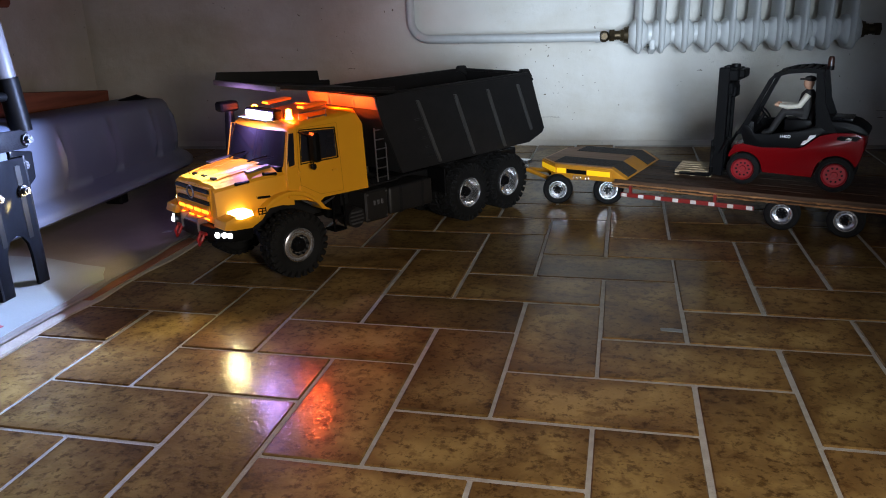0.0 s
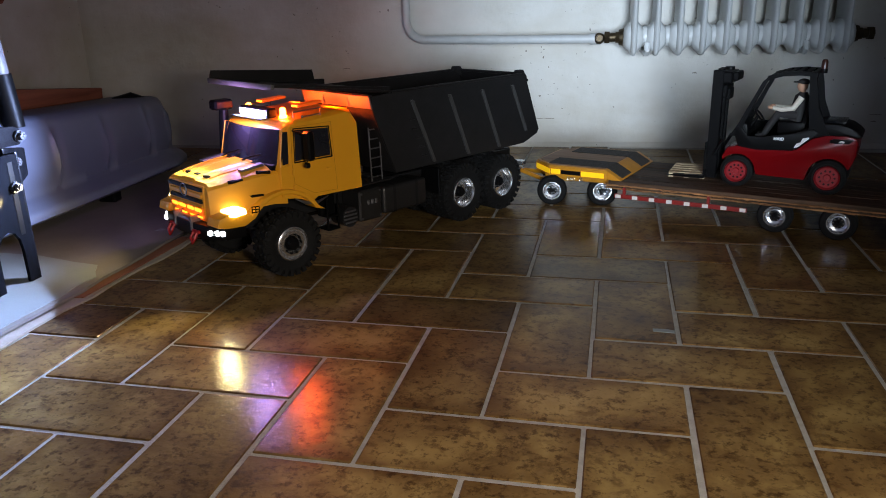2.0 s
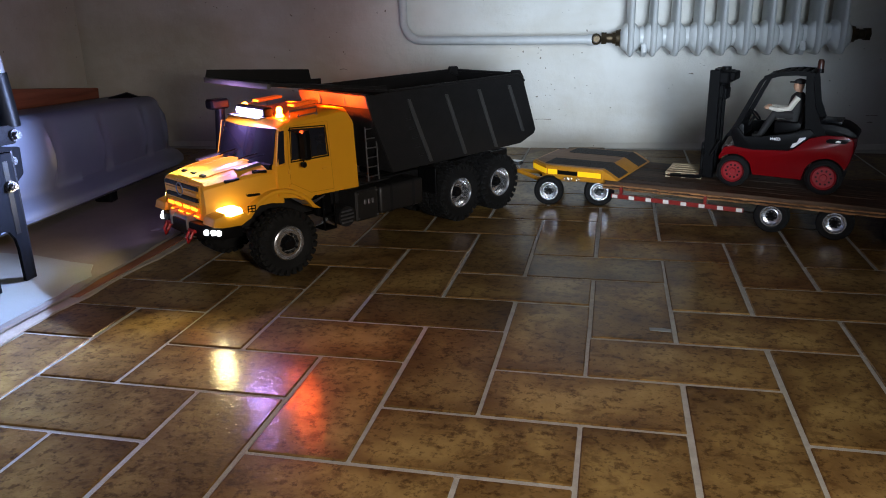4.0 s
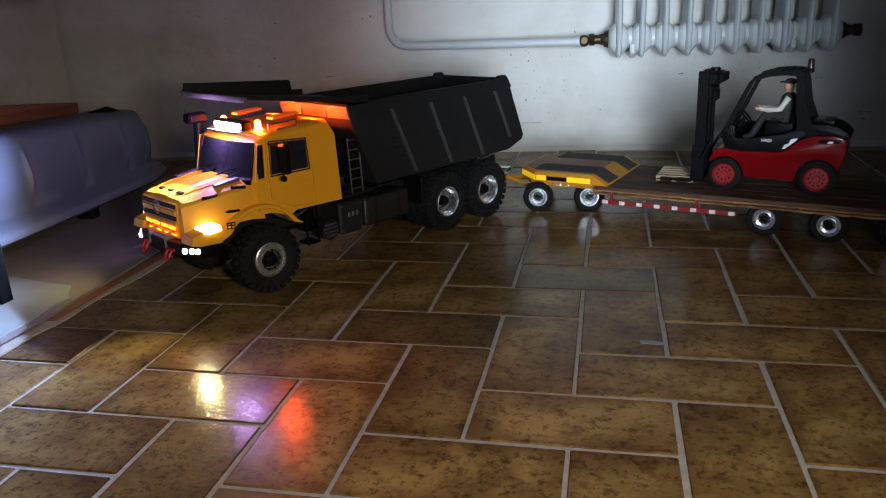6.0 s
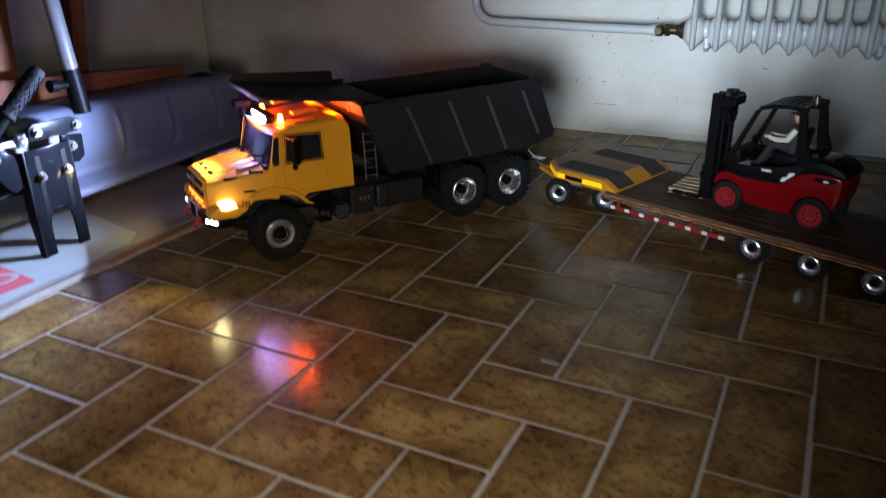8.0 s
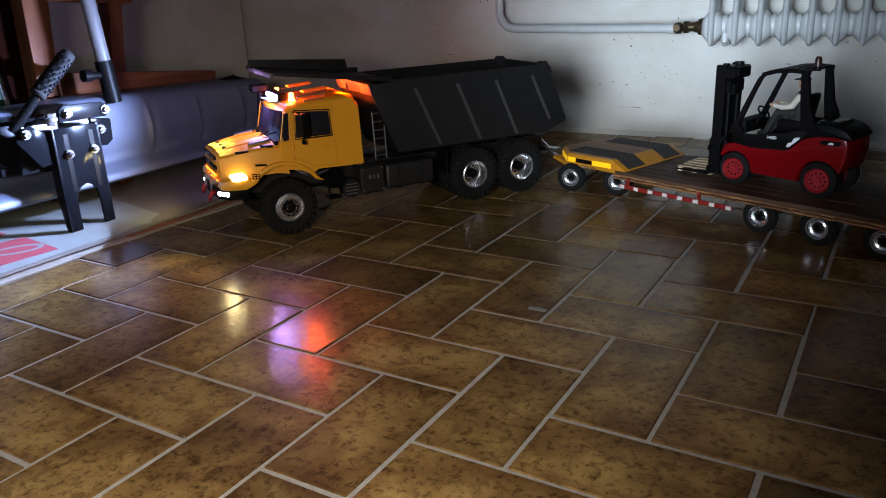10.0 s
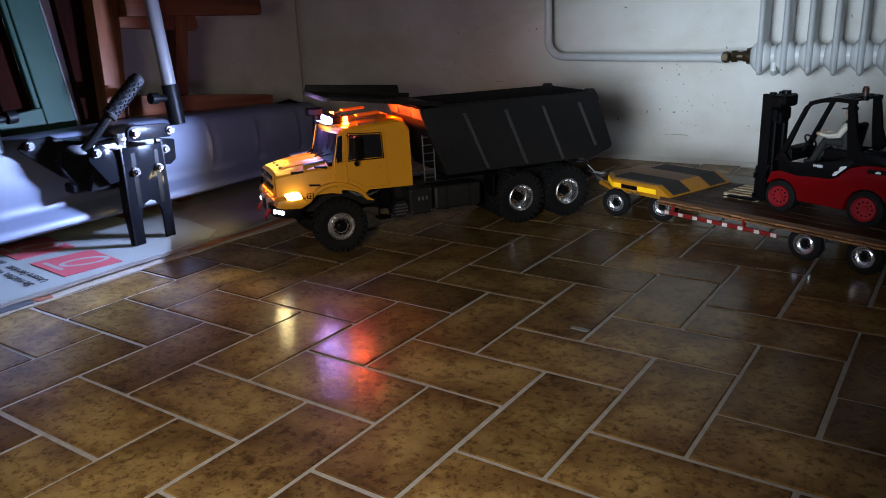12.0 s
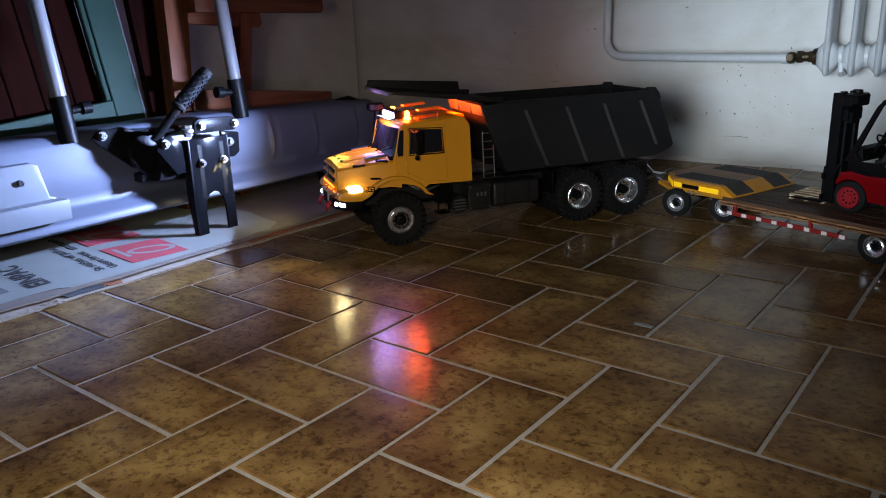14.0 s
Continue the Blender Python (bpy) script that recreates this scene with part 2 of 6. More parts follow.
BOLT = mat("zinc_bolt", (0.13, 0.13, 0.138), 0.28, 0.9, second=(0.06, 0.06, 0.065), scale=150, fine=0.1, bump_scale=300, spec=0.2)
GLASS = mat("tinted_window", (0.012, 0.013, 0.018), 0.06, second=(0.02, 0.02, 0.026), scale=20)
RED = mat("red_paint", (0.15, 0.002, 0.0035), 0.22, second=(0.12, 0.0018, 0.003), scale=35, amount=0.6, spec=0.16, fine=0.06, bump_scale=500)
REDRIM = mat("red_wheel", (0.26, 0.008, 0.012), 0.4, second=(0.19, 0.006, 0.010), scale=90)
SHACKLE = mat("red_shackle", (0.38, 0.012, 0.012), 0.4, second=(0.25, 0.01, 0.01), scale=120)
WHITE = mat("white_print", (0.75, 0.75, 0.73), 0.5, second=(0.62, 0.62, 0.6), scale=150)
SKIN = mat("figure_skin", (0.52, 0.30, 0.19), 0.55, second=(0.45, 0.25, 0.16), scale=120)
SHIRT = mat("figure_shirt", (0.62, 0.58, 0.48), 0.7, second=(0.5, 0.47, 0.4), scale=100)
DARKCLOTH = mat("figure_overalls", (0.012, 0.011, 0.011), 0.75, second=(0.022, 0.020, 0.019), scale=120)
PADBLACK = mat("anti_slip_pad", (0.022, 0.019, 0.018), 0.8, second=(0.060, 0.046, 0.036), scale=200, amount=0.8, bump=0.7, bump_scale=1500)
DECKWOOD = wood_mat("deck_wood", (0.024, 0.014, 0.009), (0.090, 0.054, 0.034), 0.55, 12, 0.25)
FRONTDECK = wood_mat("tan_deck_sheet", (0.22, 0.125, 0.07), (0.36, 0.21, 0.12), 0.5, 6, 0.05)
EDGEWOOD = wood_mat("deck_edge_wood", (0.04, 0.017, 0.008), (0.44, 0.22, 0.09), 0.6, 22, 0.2)
PALLETWOOD = wood_mat("pallet_wood", (0.30, 0.22, 0.13), (0.52, 0.42, 0.28), 0.7, 20, 0.15)
REDWOOD = wood_mat("stained_timber", (0.075, 0.024, 0.010), (0.165, 0.058, 0.026), 0.45, 5, 0.12, 2)
REDRAIL = wood_mat("stained_rail", (0.085, 0.028, 0.012), (0.19, 0.068, 0.031), 0.45, 5, 0.15, 1)
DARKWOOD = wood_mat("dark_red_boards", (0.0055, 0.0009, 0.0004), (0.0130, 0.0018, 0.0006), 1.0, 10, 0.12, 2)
TAPE_RED = mat("tape_red", (0.22, 0.014, 0.010), 0.4, second=(0.16, 0.012, 0.009), scale=150)
TAPE_WHITE = mat("tape_white", (0.68, 0.66, 0.62), 0.4, second=(0.55, 0.53, 0.5), scale=150)
HULL = mat("grey_hull", (0.086, 0.097, 0.136), 0.42, second=(0.062, 0.071, 0.102), scale=7, amount=0.7, bump=0.08, bump_scale=350, fine=0.06)
HULLPLATE = mat("pale_grey_plate", (0.125, 0.138, 0.160), 0.4, second=(0.105, 0.116, 0.136), scale=30)
BRACKET = mat("black_coated_steel", (0.0045, 0.0045, 0.0055), 0.28, 0.0, second=(0.012, 0.012, 0.0135), scale=60, amount=0.6, bump=0.05, bump_scale=700, fine=0.06, spec=0.05)
GUNMETAL = mat("brushed_dark_steel", (0.005, 0.0052, 0.0062), 0.12, 0.0, second=(0.003, 0.0032, 0.004), scale=50, amount=0.8, fine=0.05, bump_scale=400, spec=0.03)
TUBEM = mat("white_tube", (0.15, 0.147, 0.15), 0.38, second=(0.12, 0.117, 0.12), scale=30)
CARD = mat("printed_cardboard", (0.220, 0.235, 0.222), 0.75, second=(0.18, 0.19, 0.178), scale=12, amount=0.6, bump=0.15, bump_scale=350)
CARDBROWN = mat("brown_cardboard", (0.34, 0.29, 0.235), 0.85, second=(0.22, 0.185, 0.15), scale=25, amount=0.8, bump=0.3, bump_scale=300)
# brownish card layer; its dark tone also holds the hull's shade
CARDGREY = mat("shaded_brown_card", (0.135, 0.115, 0.10), 0.8, second=(0.20, 0.17, 0.15), scale=14, amount=0.7, bump=0.2, bump_scale=300)
FLUTED = mat("corrugation_shade", (0.040, 0.032, 0.026), 0.95, second=(0.075, 0.06, 0.048), scale=220, amount=0.9, bump=0.6, bump_scale=500)
SLATE = mat("slate_card_edge", (0.055, 0.060, 0.072), 0.8, second=(0.035, 0.038, 0.045), scale=60)
CARDRED = mat("red_card_edge", (0.26, 0.095, 0.045), 0.75, second=(0.16, 0.06, 0.035), scale=40)
INKRED = mat("red_ink", (0.34, 0.045, 0.060), 0.7, second=(0.28, 0.05, 0.06), scale=60)
INKBLACK = mat("dark_ink", (0.022, 0.022, 0.026), 0.7, second=(0.04, 0.04, 0.042), scale=80)
CLEARTAPE = mat("parcel_tape_film", (0.22, 0.225, 0.24), 0.12, second=(0.16, 0.165, 0.18), scale=50, amount=0.8, bump=0.3, bump_scale=120)
GREENPAINT = mat("green_frame_paint", (0.012, 0.031, 0.019), 0.58, second=(0.018, 0.042, 0.027), scale=18, amount=0.7, bump=0.18, bump_scale=100, spec=0.15)
LED_WHITE = mat("led_white", (0.9, 0.9, 0.95), 0.3, emit=(0.58, 0.48, 1.0), power=90)
LED_FOG = mat("led_spot", (0.9, 0.9, 0.95), 0.3, emit=(0.92, 0.95, 1.0), power=6)
LED_HEAD = mat("headlight_glow", (0.9, 0.85, 0.6), 0.3, emit=(1.0, 0.80, 0.26), power=7)
LED_AMBER = mat("amber_glow", (0.8, 0.25, 0.02), 0.3, emit=(1.0, 0.12, 0.008), power=110)
LED_GRILLE = mat("grille_amber_glow", (0.8, 0.25, 0.02), 0.3, emit=(1.0, 0.16, 0.008), power=6)
# tape, no lamp: the emission stands in for light it throws back
TAPE_YELLOW_GLOW = mat("reflective_yellow_glow", (0.85, 0.50, 0.01), 0.3, emit=(1.0, 0.55, 0.01), power=0.5)
LED_PANEL = mat("amber_panel_glow", (0.5, 0.10, 0.01), 0.35, emit=(1.0, 0.10, 0.006), power=0.4)
LENS_AMBER = mat("amber_lens", (0.035, 0.010, 0.004), 0.3, second=(0.022, 0.006, 0.003), scale=100)

# ---- mesh helpers ----
def mesh_ob(name, bm, material, smooth=None):
    me = bpy.data.meshes.new(name)
    bmesh.ops.recalc_face_normals(bm, faces=bm.faces)
    bm.to_mesh(me)
    bm.free()
    for m in material if isinstance(material, (list, tuple)) else [material]:
        me.materials.append(m)
    if smooth:
        me.shade_smooth()
        me.set_sharp_from_angle(angle=radians(smooth))
    return new(name, me)


def part(name, bm, material, parent, label="", smooth=35):
    ob = mesh_ob(name, bm, material, smooth)
    ob.parent = parent
    if label:
        ob["label"] = label
    return ob


def thing(name, m, label, category, group="", kind=""):
    ob = new(name)
    ob.empty_display_size = 0.02
    ob.matrix_world = m
    return tagged(ob, label, category, group, kind)


def again(ob, parent, m):
    """A further object on the same mesh, with its sub-parts, at a pose under a parent."""
    c = ob.copy()
    scene.collection.objects.link(c)
    c.parent = parent
    c.matrix_basis = m
    for k in ob.children:
        d = k.copy()
        scene.collection.objects.link(d)
        d.parent = c
    return c


def box(bm, x0, x1, y0, y1, z0, z1, bevel=0.0, m=None, seg=1):
    vs = [bm.verts.new(p) for p in ((x0, y0, z0), (x1, y0, z0), (x1, y1, z0), (x0, y1, z0), (x0, y0, z1), (x1, y0, z1), (x1, y1, z1), (x0, y1, z1))]
    fs = [bm.faces.new([vs[i] for i in q]) for q in ((3, 2, 1, 0), (4, 5, 6, 7), (0, 1, 5, 4), (1, 2, 6, 5), (2, 3, 7, 6), (3, 0, 4, 7))]
    if bevel:
        es = list({e for f in fs for e in f.edges})
        r = bmesh.ops.bevel(bm, geom=es, offset=bevel, segments=seg, affect="EDGES", profile=0.6)
        vs = list({v for f in r["faces"] for v in f.verts} | {v for v in vs if v.is_valid})
    if m is not None:
        bmesh.ops.transform(bm, matrix=m, verts=[v for v in vs if v.is_valid])
    return bm


def prism(bm, pts, y0, y1, plane="xz", bevel=0.0, inset=None, rim=False):
    """A slab from an outline. plane xz: points are (x, z), thick along y; xy: thick along z; yz: thick along x.
    inset: (dx, dz) scale of the y1 outline about its middle, for sides that lean in."""
    def put(p, q):
        return {"xz": (p[0], q, p[1]), "xy": (p[0], p[1], q), "yz": (q, p[0], p[1])}[plane]
    n = len(pts)
    cx, cz = sum(p[0] for p in pts) / n, sum(p[1] for p in pts) / n
    far = pts if inset is None else [(cx + (p[0] - cx) * inset[0], cz + (p[1] - cz) * inset[1]) for p in pts]
    a, b = [bm.verts.new(put(p, y0)) for p in pts], [bm.verts.new(put(p, y1)) for p in far]
    fs = [bm.faces.new(a[::-1]), bm.faces.new(b)]
    fs += [bm.faces.new((a[i], a[(i + 1) % n], b[(i + 1) % n], b[i])) for i in range(n)]
    if bevel:
        bmesh.ops.recalc_face_normals(bm, faces=fs)
        bmesh.ops.bevel(bm, geom=list({e for f in (fs[:2] if rim else fs) for e in f.edges}), offset=bevel, segments=2, affect="EDGES", profile=0.6)
    return bm


def loft(bm, rings, closed_ends=True):
    """Skin between rings of equal length."""
    vs = [[bm.verts.new(p) for p in r] for r in rings]
    n = len(vs[0])
    for a, b in zip(vs, vs[1:]):
        for i in range(n):
            bm.faces.new((a[i], a[(i + 1) % n], b[(i + 1) % n], b[i]))
    if closed_ends:
        bm.faces.new(vs[0][::-1]), bm.faces.new(vs[-1])
    return bm


def cyl(bm, p0, p1, r0, r1=None, seg=16, caps=True):
    p0, p1 = Vector(p0), Vector(p1)
    r1 = r0 if r1 is None else r1
    q = (p1 - p0).to_track_quat("Z", "Y")
    rings = [[p + q @ Vector((r * math.cos(2 * math.pi * i / seg), r * math.sin(2 * math.pi * i / seg), 0)) for i in range(seg)] for p, r in ((p0, r0), (p1, r1))]
    return loft(bm, rings, caps)


def lathe(bm, profile, seg=32, axis="y", centre=(0, 0, 0), close=False):
    """Turn (distance along the axis, radius) pairs round an axis."""
    rings = []
    for d, r in profile:
        ring = []
        for i in range(seg):
            c, s = r * math.cos(2 * math.pi * i / seg), r * math.sin(2 * math.pi * i / seg)
            p = {"y": (c, d, s), "x": (d, c, s), "z": (c, s, d)}[axis]
            ring.append(Vector(p) + Vector(centre))
        rings.append(ring)
    return loft(bm, rings, close)


def tube(bm, pts, r, seg=10, caps=True):
    """A round bar along a line of points."""
    pts = [Vector(p) for p in pts]
    rings, up = [], Vector((0.123, 0.456, 0.88)).normalized()
    for i, p in enumerate(pts):
        d = (pts[min(i + 1, len(pts) - 1)] - pts[max(i - 1, 0)]).normalized()
        a = d.cross(up).normalized()
        b = d.cross(a).normalized()
        rr = r[i] if isinstance(r, (list, tuple)) else r
        rings.append([p + rr * (math.cos(2 * math.pi * k / seg) * a + math.sin(2 * math.pi * k / seg) * b) for k in range(seg)])
    return loft(bm, rings, caps)


def blob(bm, centre, radii, seg=14, rings=8):
    r = bmesh.ops.create_uvsphere(bm, u_segments=seg, v_segments=rings, radius=1.0)
    bmesh.ops.transform(bm, matrix=Matrix.Translation(centre) @ Matrix.Diagonal((*radii, 1)), verts=r["verts"])
    return bm


def arc(cx, cz, r, a0, a1, n):
    return [(cx + r * math.cos(radians(a0 + (a1 - a0) * i / n)), cz + r * math.sin(radians(a0 + (a1 - a0) * i / n))) for i in range(n + 1)]


def words(name, text, size, m, material, parent, depth=0.0002, bold=0.0):
    cu = bpy.data.curves.new(name, "FONT")
    cu.body, cu.size, cu.extrude, cu.offset = text, size, depth, bold
    cu.align_x = "LEFT"
    tmp = new("lettering_source", cu)
    me = bpy.data.meshes.new_from_object(tmp.evaluated_get(bpy.context.evaluated_depsgraph_get()))
    bpy.data.objects.remove(tmp)
    me.materials.append(material)
    ob = new(name, me)
    ob.parent = parent
    ob.matrix_basis = m
    return ob

# ---- the room ----
WALL_SLOPE = 0.06


def wall_y(x):
    return 1.418 + WALL_SLOPE * x


def room():
    bm = bmesh.new()
    box(bm, -1.75, 2.3, -2.4, 1.8, -0.06, -0.0016)
    floor = mesh_ob("floor", bm, GROUT)
    tagged(floor, "brown glazed tile floor laid in herringbone with grey grout", "floor", kind="structure")
    # far wall, turned a little against the tiles
    bm = bmesh.new()
    box(bm, -0.2 - 1.9, 2.5, 0.0, 0.15, -0.05, 2.4)
    w = mesh_ob("wall_north", bm, PLASTER)
    w.matrix_world = Matrix.Translation((0, 1.418, 0)) @ Matrix.Rotation(math.atan(WALL_SLOPE), 4, "Z")
    tagged(w, "rough off-white plaster wall with chips and stains", "wall", kind="structure")
    for name, dims in (("wall_west", (-1.51, -1.36, -2.4, 1.31)), ("wall_east", (2.15, 2.3, -2.4, 1.50)), ("wall_south", (-1.36, 2.15, -2.4, -2.25))):
        bm = bmesh.new()
        box(bm, *dims, -0.05, 2.4)
        tagged(mesh_ob(name, bm, PLASTER), "plain off-white plaster wall", "wall", kind="structure")
    bm = bmesh.new()
    box(bm, -1.75, 2.3, -2.4, 1.8, 2.4, 2.5)
    tagged(mesh_ob("ceiling", bm, CEIL), "plain pale ceiling", "ceiling", kind="structure")
    # cracks where the plaster has broken away
    for k, (xa, xb, z, h) in enumerate(((-0.107, -0.046, 0.074, 0.0022), (0.737, 0.766, 0.083, 0.0022), (0.742, 0.755, 0.066, 0.004), (-0.33, -0.30, 0.12, 0.003), (0.30, 0.312, 0.19, 0.005), (-0.62, -0.60, 0.21, 0.004))):
        rng = random.Random(k)
        n = 9
        upper = [(xa + (xb - xa) * i / n, z + h * rng.uniform(0.1, 0.6) * math.sin(math.pi * (i + 0.3) / (n + 0.6))) for i in range(n + 1)]
        lower = [(x, z2 - h * rng.uniform(0.2, 0.7)) for x, z2 in upper]
        bm = bmesh.new()
        prism(bm, upper + lower[::-1], -0.0004, 0.0006, "xz")
        part("crack", bm, CRACK, w)
    # small chips, thickest below the pipe
    rng = random.Random(21)
    spots = [(rng.gauss(-0.085, 0.075), rng.uniform(0.06, 0.26)) for _ in range(30)] + [(rng.uniform(-1.1, 0.95), rng.uniform(0.04, 0.46)) for _ in range(34)]
    spots += [(-0.048, 0.166), (-0.038, 0.152), (-0.050, 0.137), (0.013, 0.182), (-0.007, 0.351), (0.108, 0.104)]
    for cx, cz in spots:
        r = rng.uniform(0.0010, 0.0024) if rng.random() < 0.82 else rng.uniform(0.0026, 0.0044)
        turn, flat = rng.uniform(0, math.pi), rng.uniform(0.35, 0.9)
        pts = []
        for i in range(8):
            a, rr = 2 * math.pi * i / 8, r * rng.uniform(0.6, 1.15)
            px, pz = rr * math.cos(a), rr * flat * math.sin(a)
            pts.append((cx + px * math.cos(turn) - pz * math.sin(turn), cz + px * math.sin(turn) + pz * math.cos(turn)))
        bm = bmesh.new()
        prism(bm, pts, -0.0005, 0.0006, "xz")
        part("chip", bm, CRACK, w)
    # thin mortar fillet where wall and floor meet
    bm = bmesh.new()
    prism(bm, [(-0.012, -0.004), (0.001, -0.004), (0.001, 0.012), (-0.003, 0.009)], -1.5, 2.2, "yz")
    f = mesh_ob("trim", bm, PLASTER)
    f.matrix_world = w.matrix_world.copy()
    tagged(f, "rough plaster fillet along the foot of the wall", "trim", kind="structure")
    return floor


FLOOR = room()


def radiator():
    x0, pitch, count, lift = 0.147, 0.0528, 10, 0.011
    top = thing("radiator", Matrix.Translation((x0, wall_y(x0) - 0.095, lift)) @ Matrix.Rotation(math.atan(WALL_SLOPE), 4, "Z"),
                "pale grey enamelled cast-iron column radiator on the plaster wall", "radiator")
    # one section: a deep column with rounded front, running down to a pointed foot and up to a pointed head
    bm = bmesh.new()
    def shape(profile, power):
        rings = []
        for z, half, reach in profile:
            rings.append([(half * math.copysign(abs(math.cos(a)) ** power, math.cos(a)), 0.052 * reach * math.copysign(abs(math.sin(a)) ** power, math.sin(a)), z) for a in [2 * math.pi * k / 20 for k in range(20)]])
        loft(bm, rings)
    shape(((0.2330, 0.0020, 0.35), (0.2380, 0.0068, 0.52), (0.2440, 0.0135, 0.62), (0.2510, 0.0200, 0.68), (0.2580, 0.0246, 0.72), (0.2660, 0.0260, 0.74), (0.2830, 0.0260, 0.74), (0.2920, 0.0240, 0.72), (0.3000, 0.0190, 0.68), (0.3070, 0.0135, 0.62), (0.3130, 0.0060, 0.5)), 0.75)
    shape(((0.2315, 0.0030, 0.50), (0.2350, 0.0062, 0.80), (0.2420, 0.0084, 0.93), (0.2560, 0.0096, 1.0), (0.2900, 0.0098, 1.0), (0.3200, 0.0090, 1.0), (0.3600, 0.0086, 1.0), (0.6900, 0.0086, 1.0), (0.7200, 0.0094, 0.97), (0.7340, 0.0060, 0.8), (0.7420, 0.0012, 0.3)), 0.8)
    shape(((0.6650, 0.0060, 0.5), (0.6800, 0.0190, 0.68), (0.6960, 0.0260, 0.74), (0.7120, 0.0246, 0.72), (0.7260, 0.0120, 0.6), (0.7330, 0.0030, 0.4)), 0.75)
    first = part("section", bm, ENAMEL, top, smooth=55)
    for i in range(1, count):
        again(first, top, Matrix.Translation((i * pitch, 0, 0)))
    bm = bmesh.new()
    prof = [(-0.0200, 0.0235), (-0.0060, 0.0225), (-0.0050, 0.0245), (0.0050, 0.0245), (0.0060, 0.0225), (0.0200, 0.0235)]
    lathe(bm, prof, 24, "x", (0, 0, 0.2765), True)
    hub = part("hub", bm, ENAMEL, top, smooth=60)
    hub.matrix_basis = Matrix.Translation((pitch / 2, 0, 0))
    for i in range(1, count - 1):
        again(hub, top, Matrix.Translation((pitch / 2 + i * pitch, 0, 0)))
    for i in range(count - 1):
        again(hub, top, Matrix.Translation((pitch / 2 + i * pitch, 0, 0.425)))
    # end plugs and unions
    for name, xs in (("inlet_union", -1), ("outlet_union", 1)):
        e = -0.022 if xs < 0 else (count - 1) * pitch + 0.022
        bm = bmesh.new()
        cyl(bm, (e, 0, 0.275), (e + xs * 0.012, 0, 0.275), 0.021, 0.018, 20)
        cyl(bm, (e + xs * 0.012, 0, 0.275), (e + xs * 0.02, 0, 0.275), 0.0145, seg=6)
        cyl(bm, (e + xs * 0.02, 0, 0.275), (e + xs * 0.034, 0, 0.275), 0.011, seg=14)
        cyl(bm, (e + xs * 0.034, 0, 0.275), (e + xs * 0.046, 0, 0.275), 0.0155, seg=6)
        part(name, bm, BRASS, top, "dark tarnished brass pipe union")
    for x in (0.6, 7.4):
        bm = bmesh.new()
        box(bm, x * pitch - 0.008, x * pitch + 0.008, -0.02, 0.095, 0.232, 0.246, 0.003)
        tube(bm, [(x * pitch, -0.03, 0.262), (x * pitch, -0.034, 0.245), (x * pitch, -0.02, 0.236)], 0.007, 8)
        part("wall_bracket", bm, ENAMEL, top)


def heating_pipe():
    ang = math.atan(WALL_SLOPE)
    x0 = 0.158
    m = Matrix.Translation((x0, wall_y(x0) - 0.095, 0.008)) @ Matrix.Rotation(ang, 4, "Z")
    top = thing("heating_pipe", m, "pale painted steel heating pipe bent up along the wall", "pipe")
    pts = [(-0.085, 0.0, 0.275), (-0.30, 0.006, 0.276), (-0.53, 0.028, 0.278)]
    pts += [(-0.53 - 0.05 * math.sin(radians(a)), 0.028 + 0.012 * a / 90, 0.328 - 0.05 * math.cos(radians(a))) for a in range(0, 91, 10)]
    pts += [(-0.58, 0.04, z / 10) for z in range(4, 25, 4)]
    bm = bmesh.new()
    tube(bm, pts, 0.0108, 14)
    part("pipe", bm, PIPE, top, smooth=60)
    bm = bmesh.new()
    cyl(bm, (-0.085, 0, 0.275), (-0.112, 0.001, 0.275), 0.0135, seg=18)
    part("sleeve", bm, PIPE, top)
    bm = bmesh.new()
    blob(bm, (-0.092, -0.004, 0.276), (0.014, 0.014, 0.014))
    cyl(bm, (-0.092, -0.004, 0.276), (-0.092, -0.028, 0.278), 0.010, 0.008, 12)
    cyl(bm, (-0.092, -0.028, 0.278), (-0.092, -0.033, 0.278), 0.0065, seg=6)
    part("valve", bm, BRASS, top, "brass radiator valve body")
    for z in (0.52, 1.4):
        bm = bmesh.new()
        lathe(bm, [(z - 0.008, 0.011), (z - 0.008, 0.0135), (z + 0.008, 0.0135), (z + 0.008, 0.011)], 16, "z", (-0.58, 0.04, 0))
        cyl(bm, (-0.58, 0.045, z), (-0.58, 0.1, z), 0.004, seg=8)
        part("clip", bm, STEEL, top)


radiator()
heating_pipe()

# ---- the dump truck ----
TRUCK = thing("dump_truck", Matrix.Translation((-0.163, 0.816, 0)) @ Matrix.Rotation(math.atan2(-0.844, -0.537), 4, "Z"),
              "yellow bonneted model dump truck with black tipper body, lamps lit", "model truck")


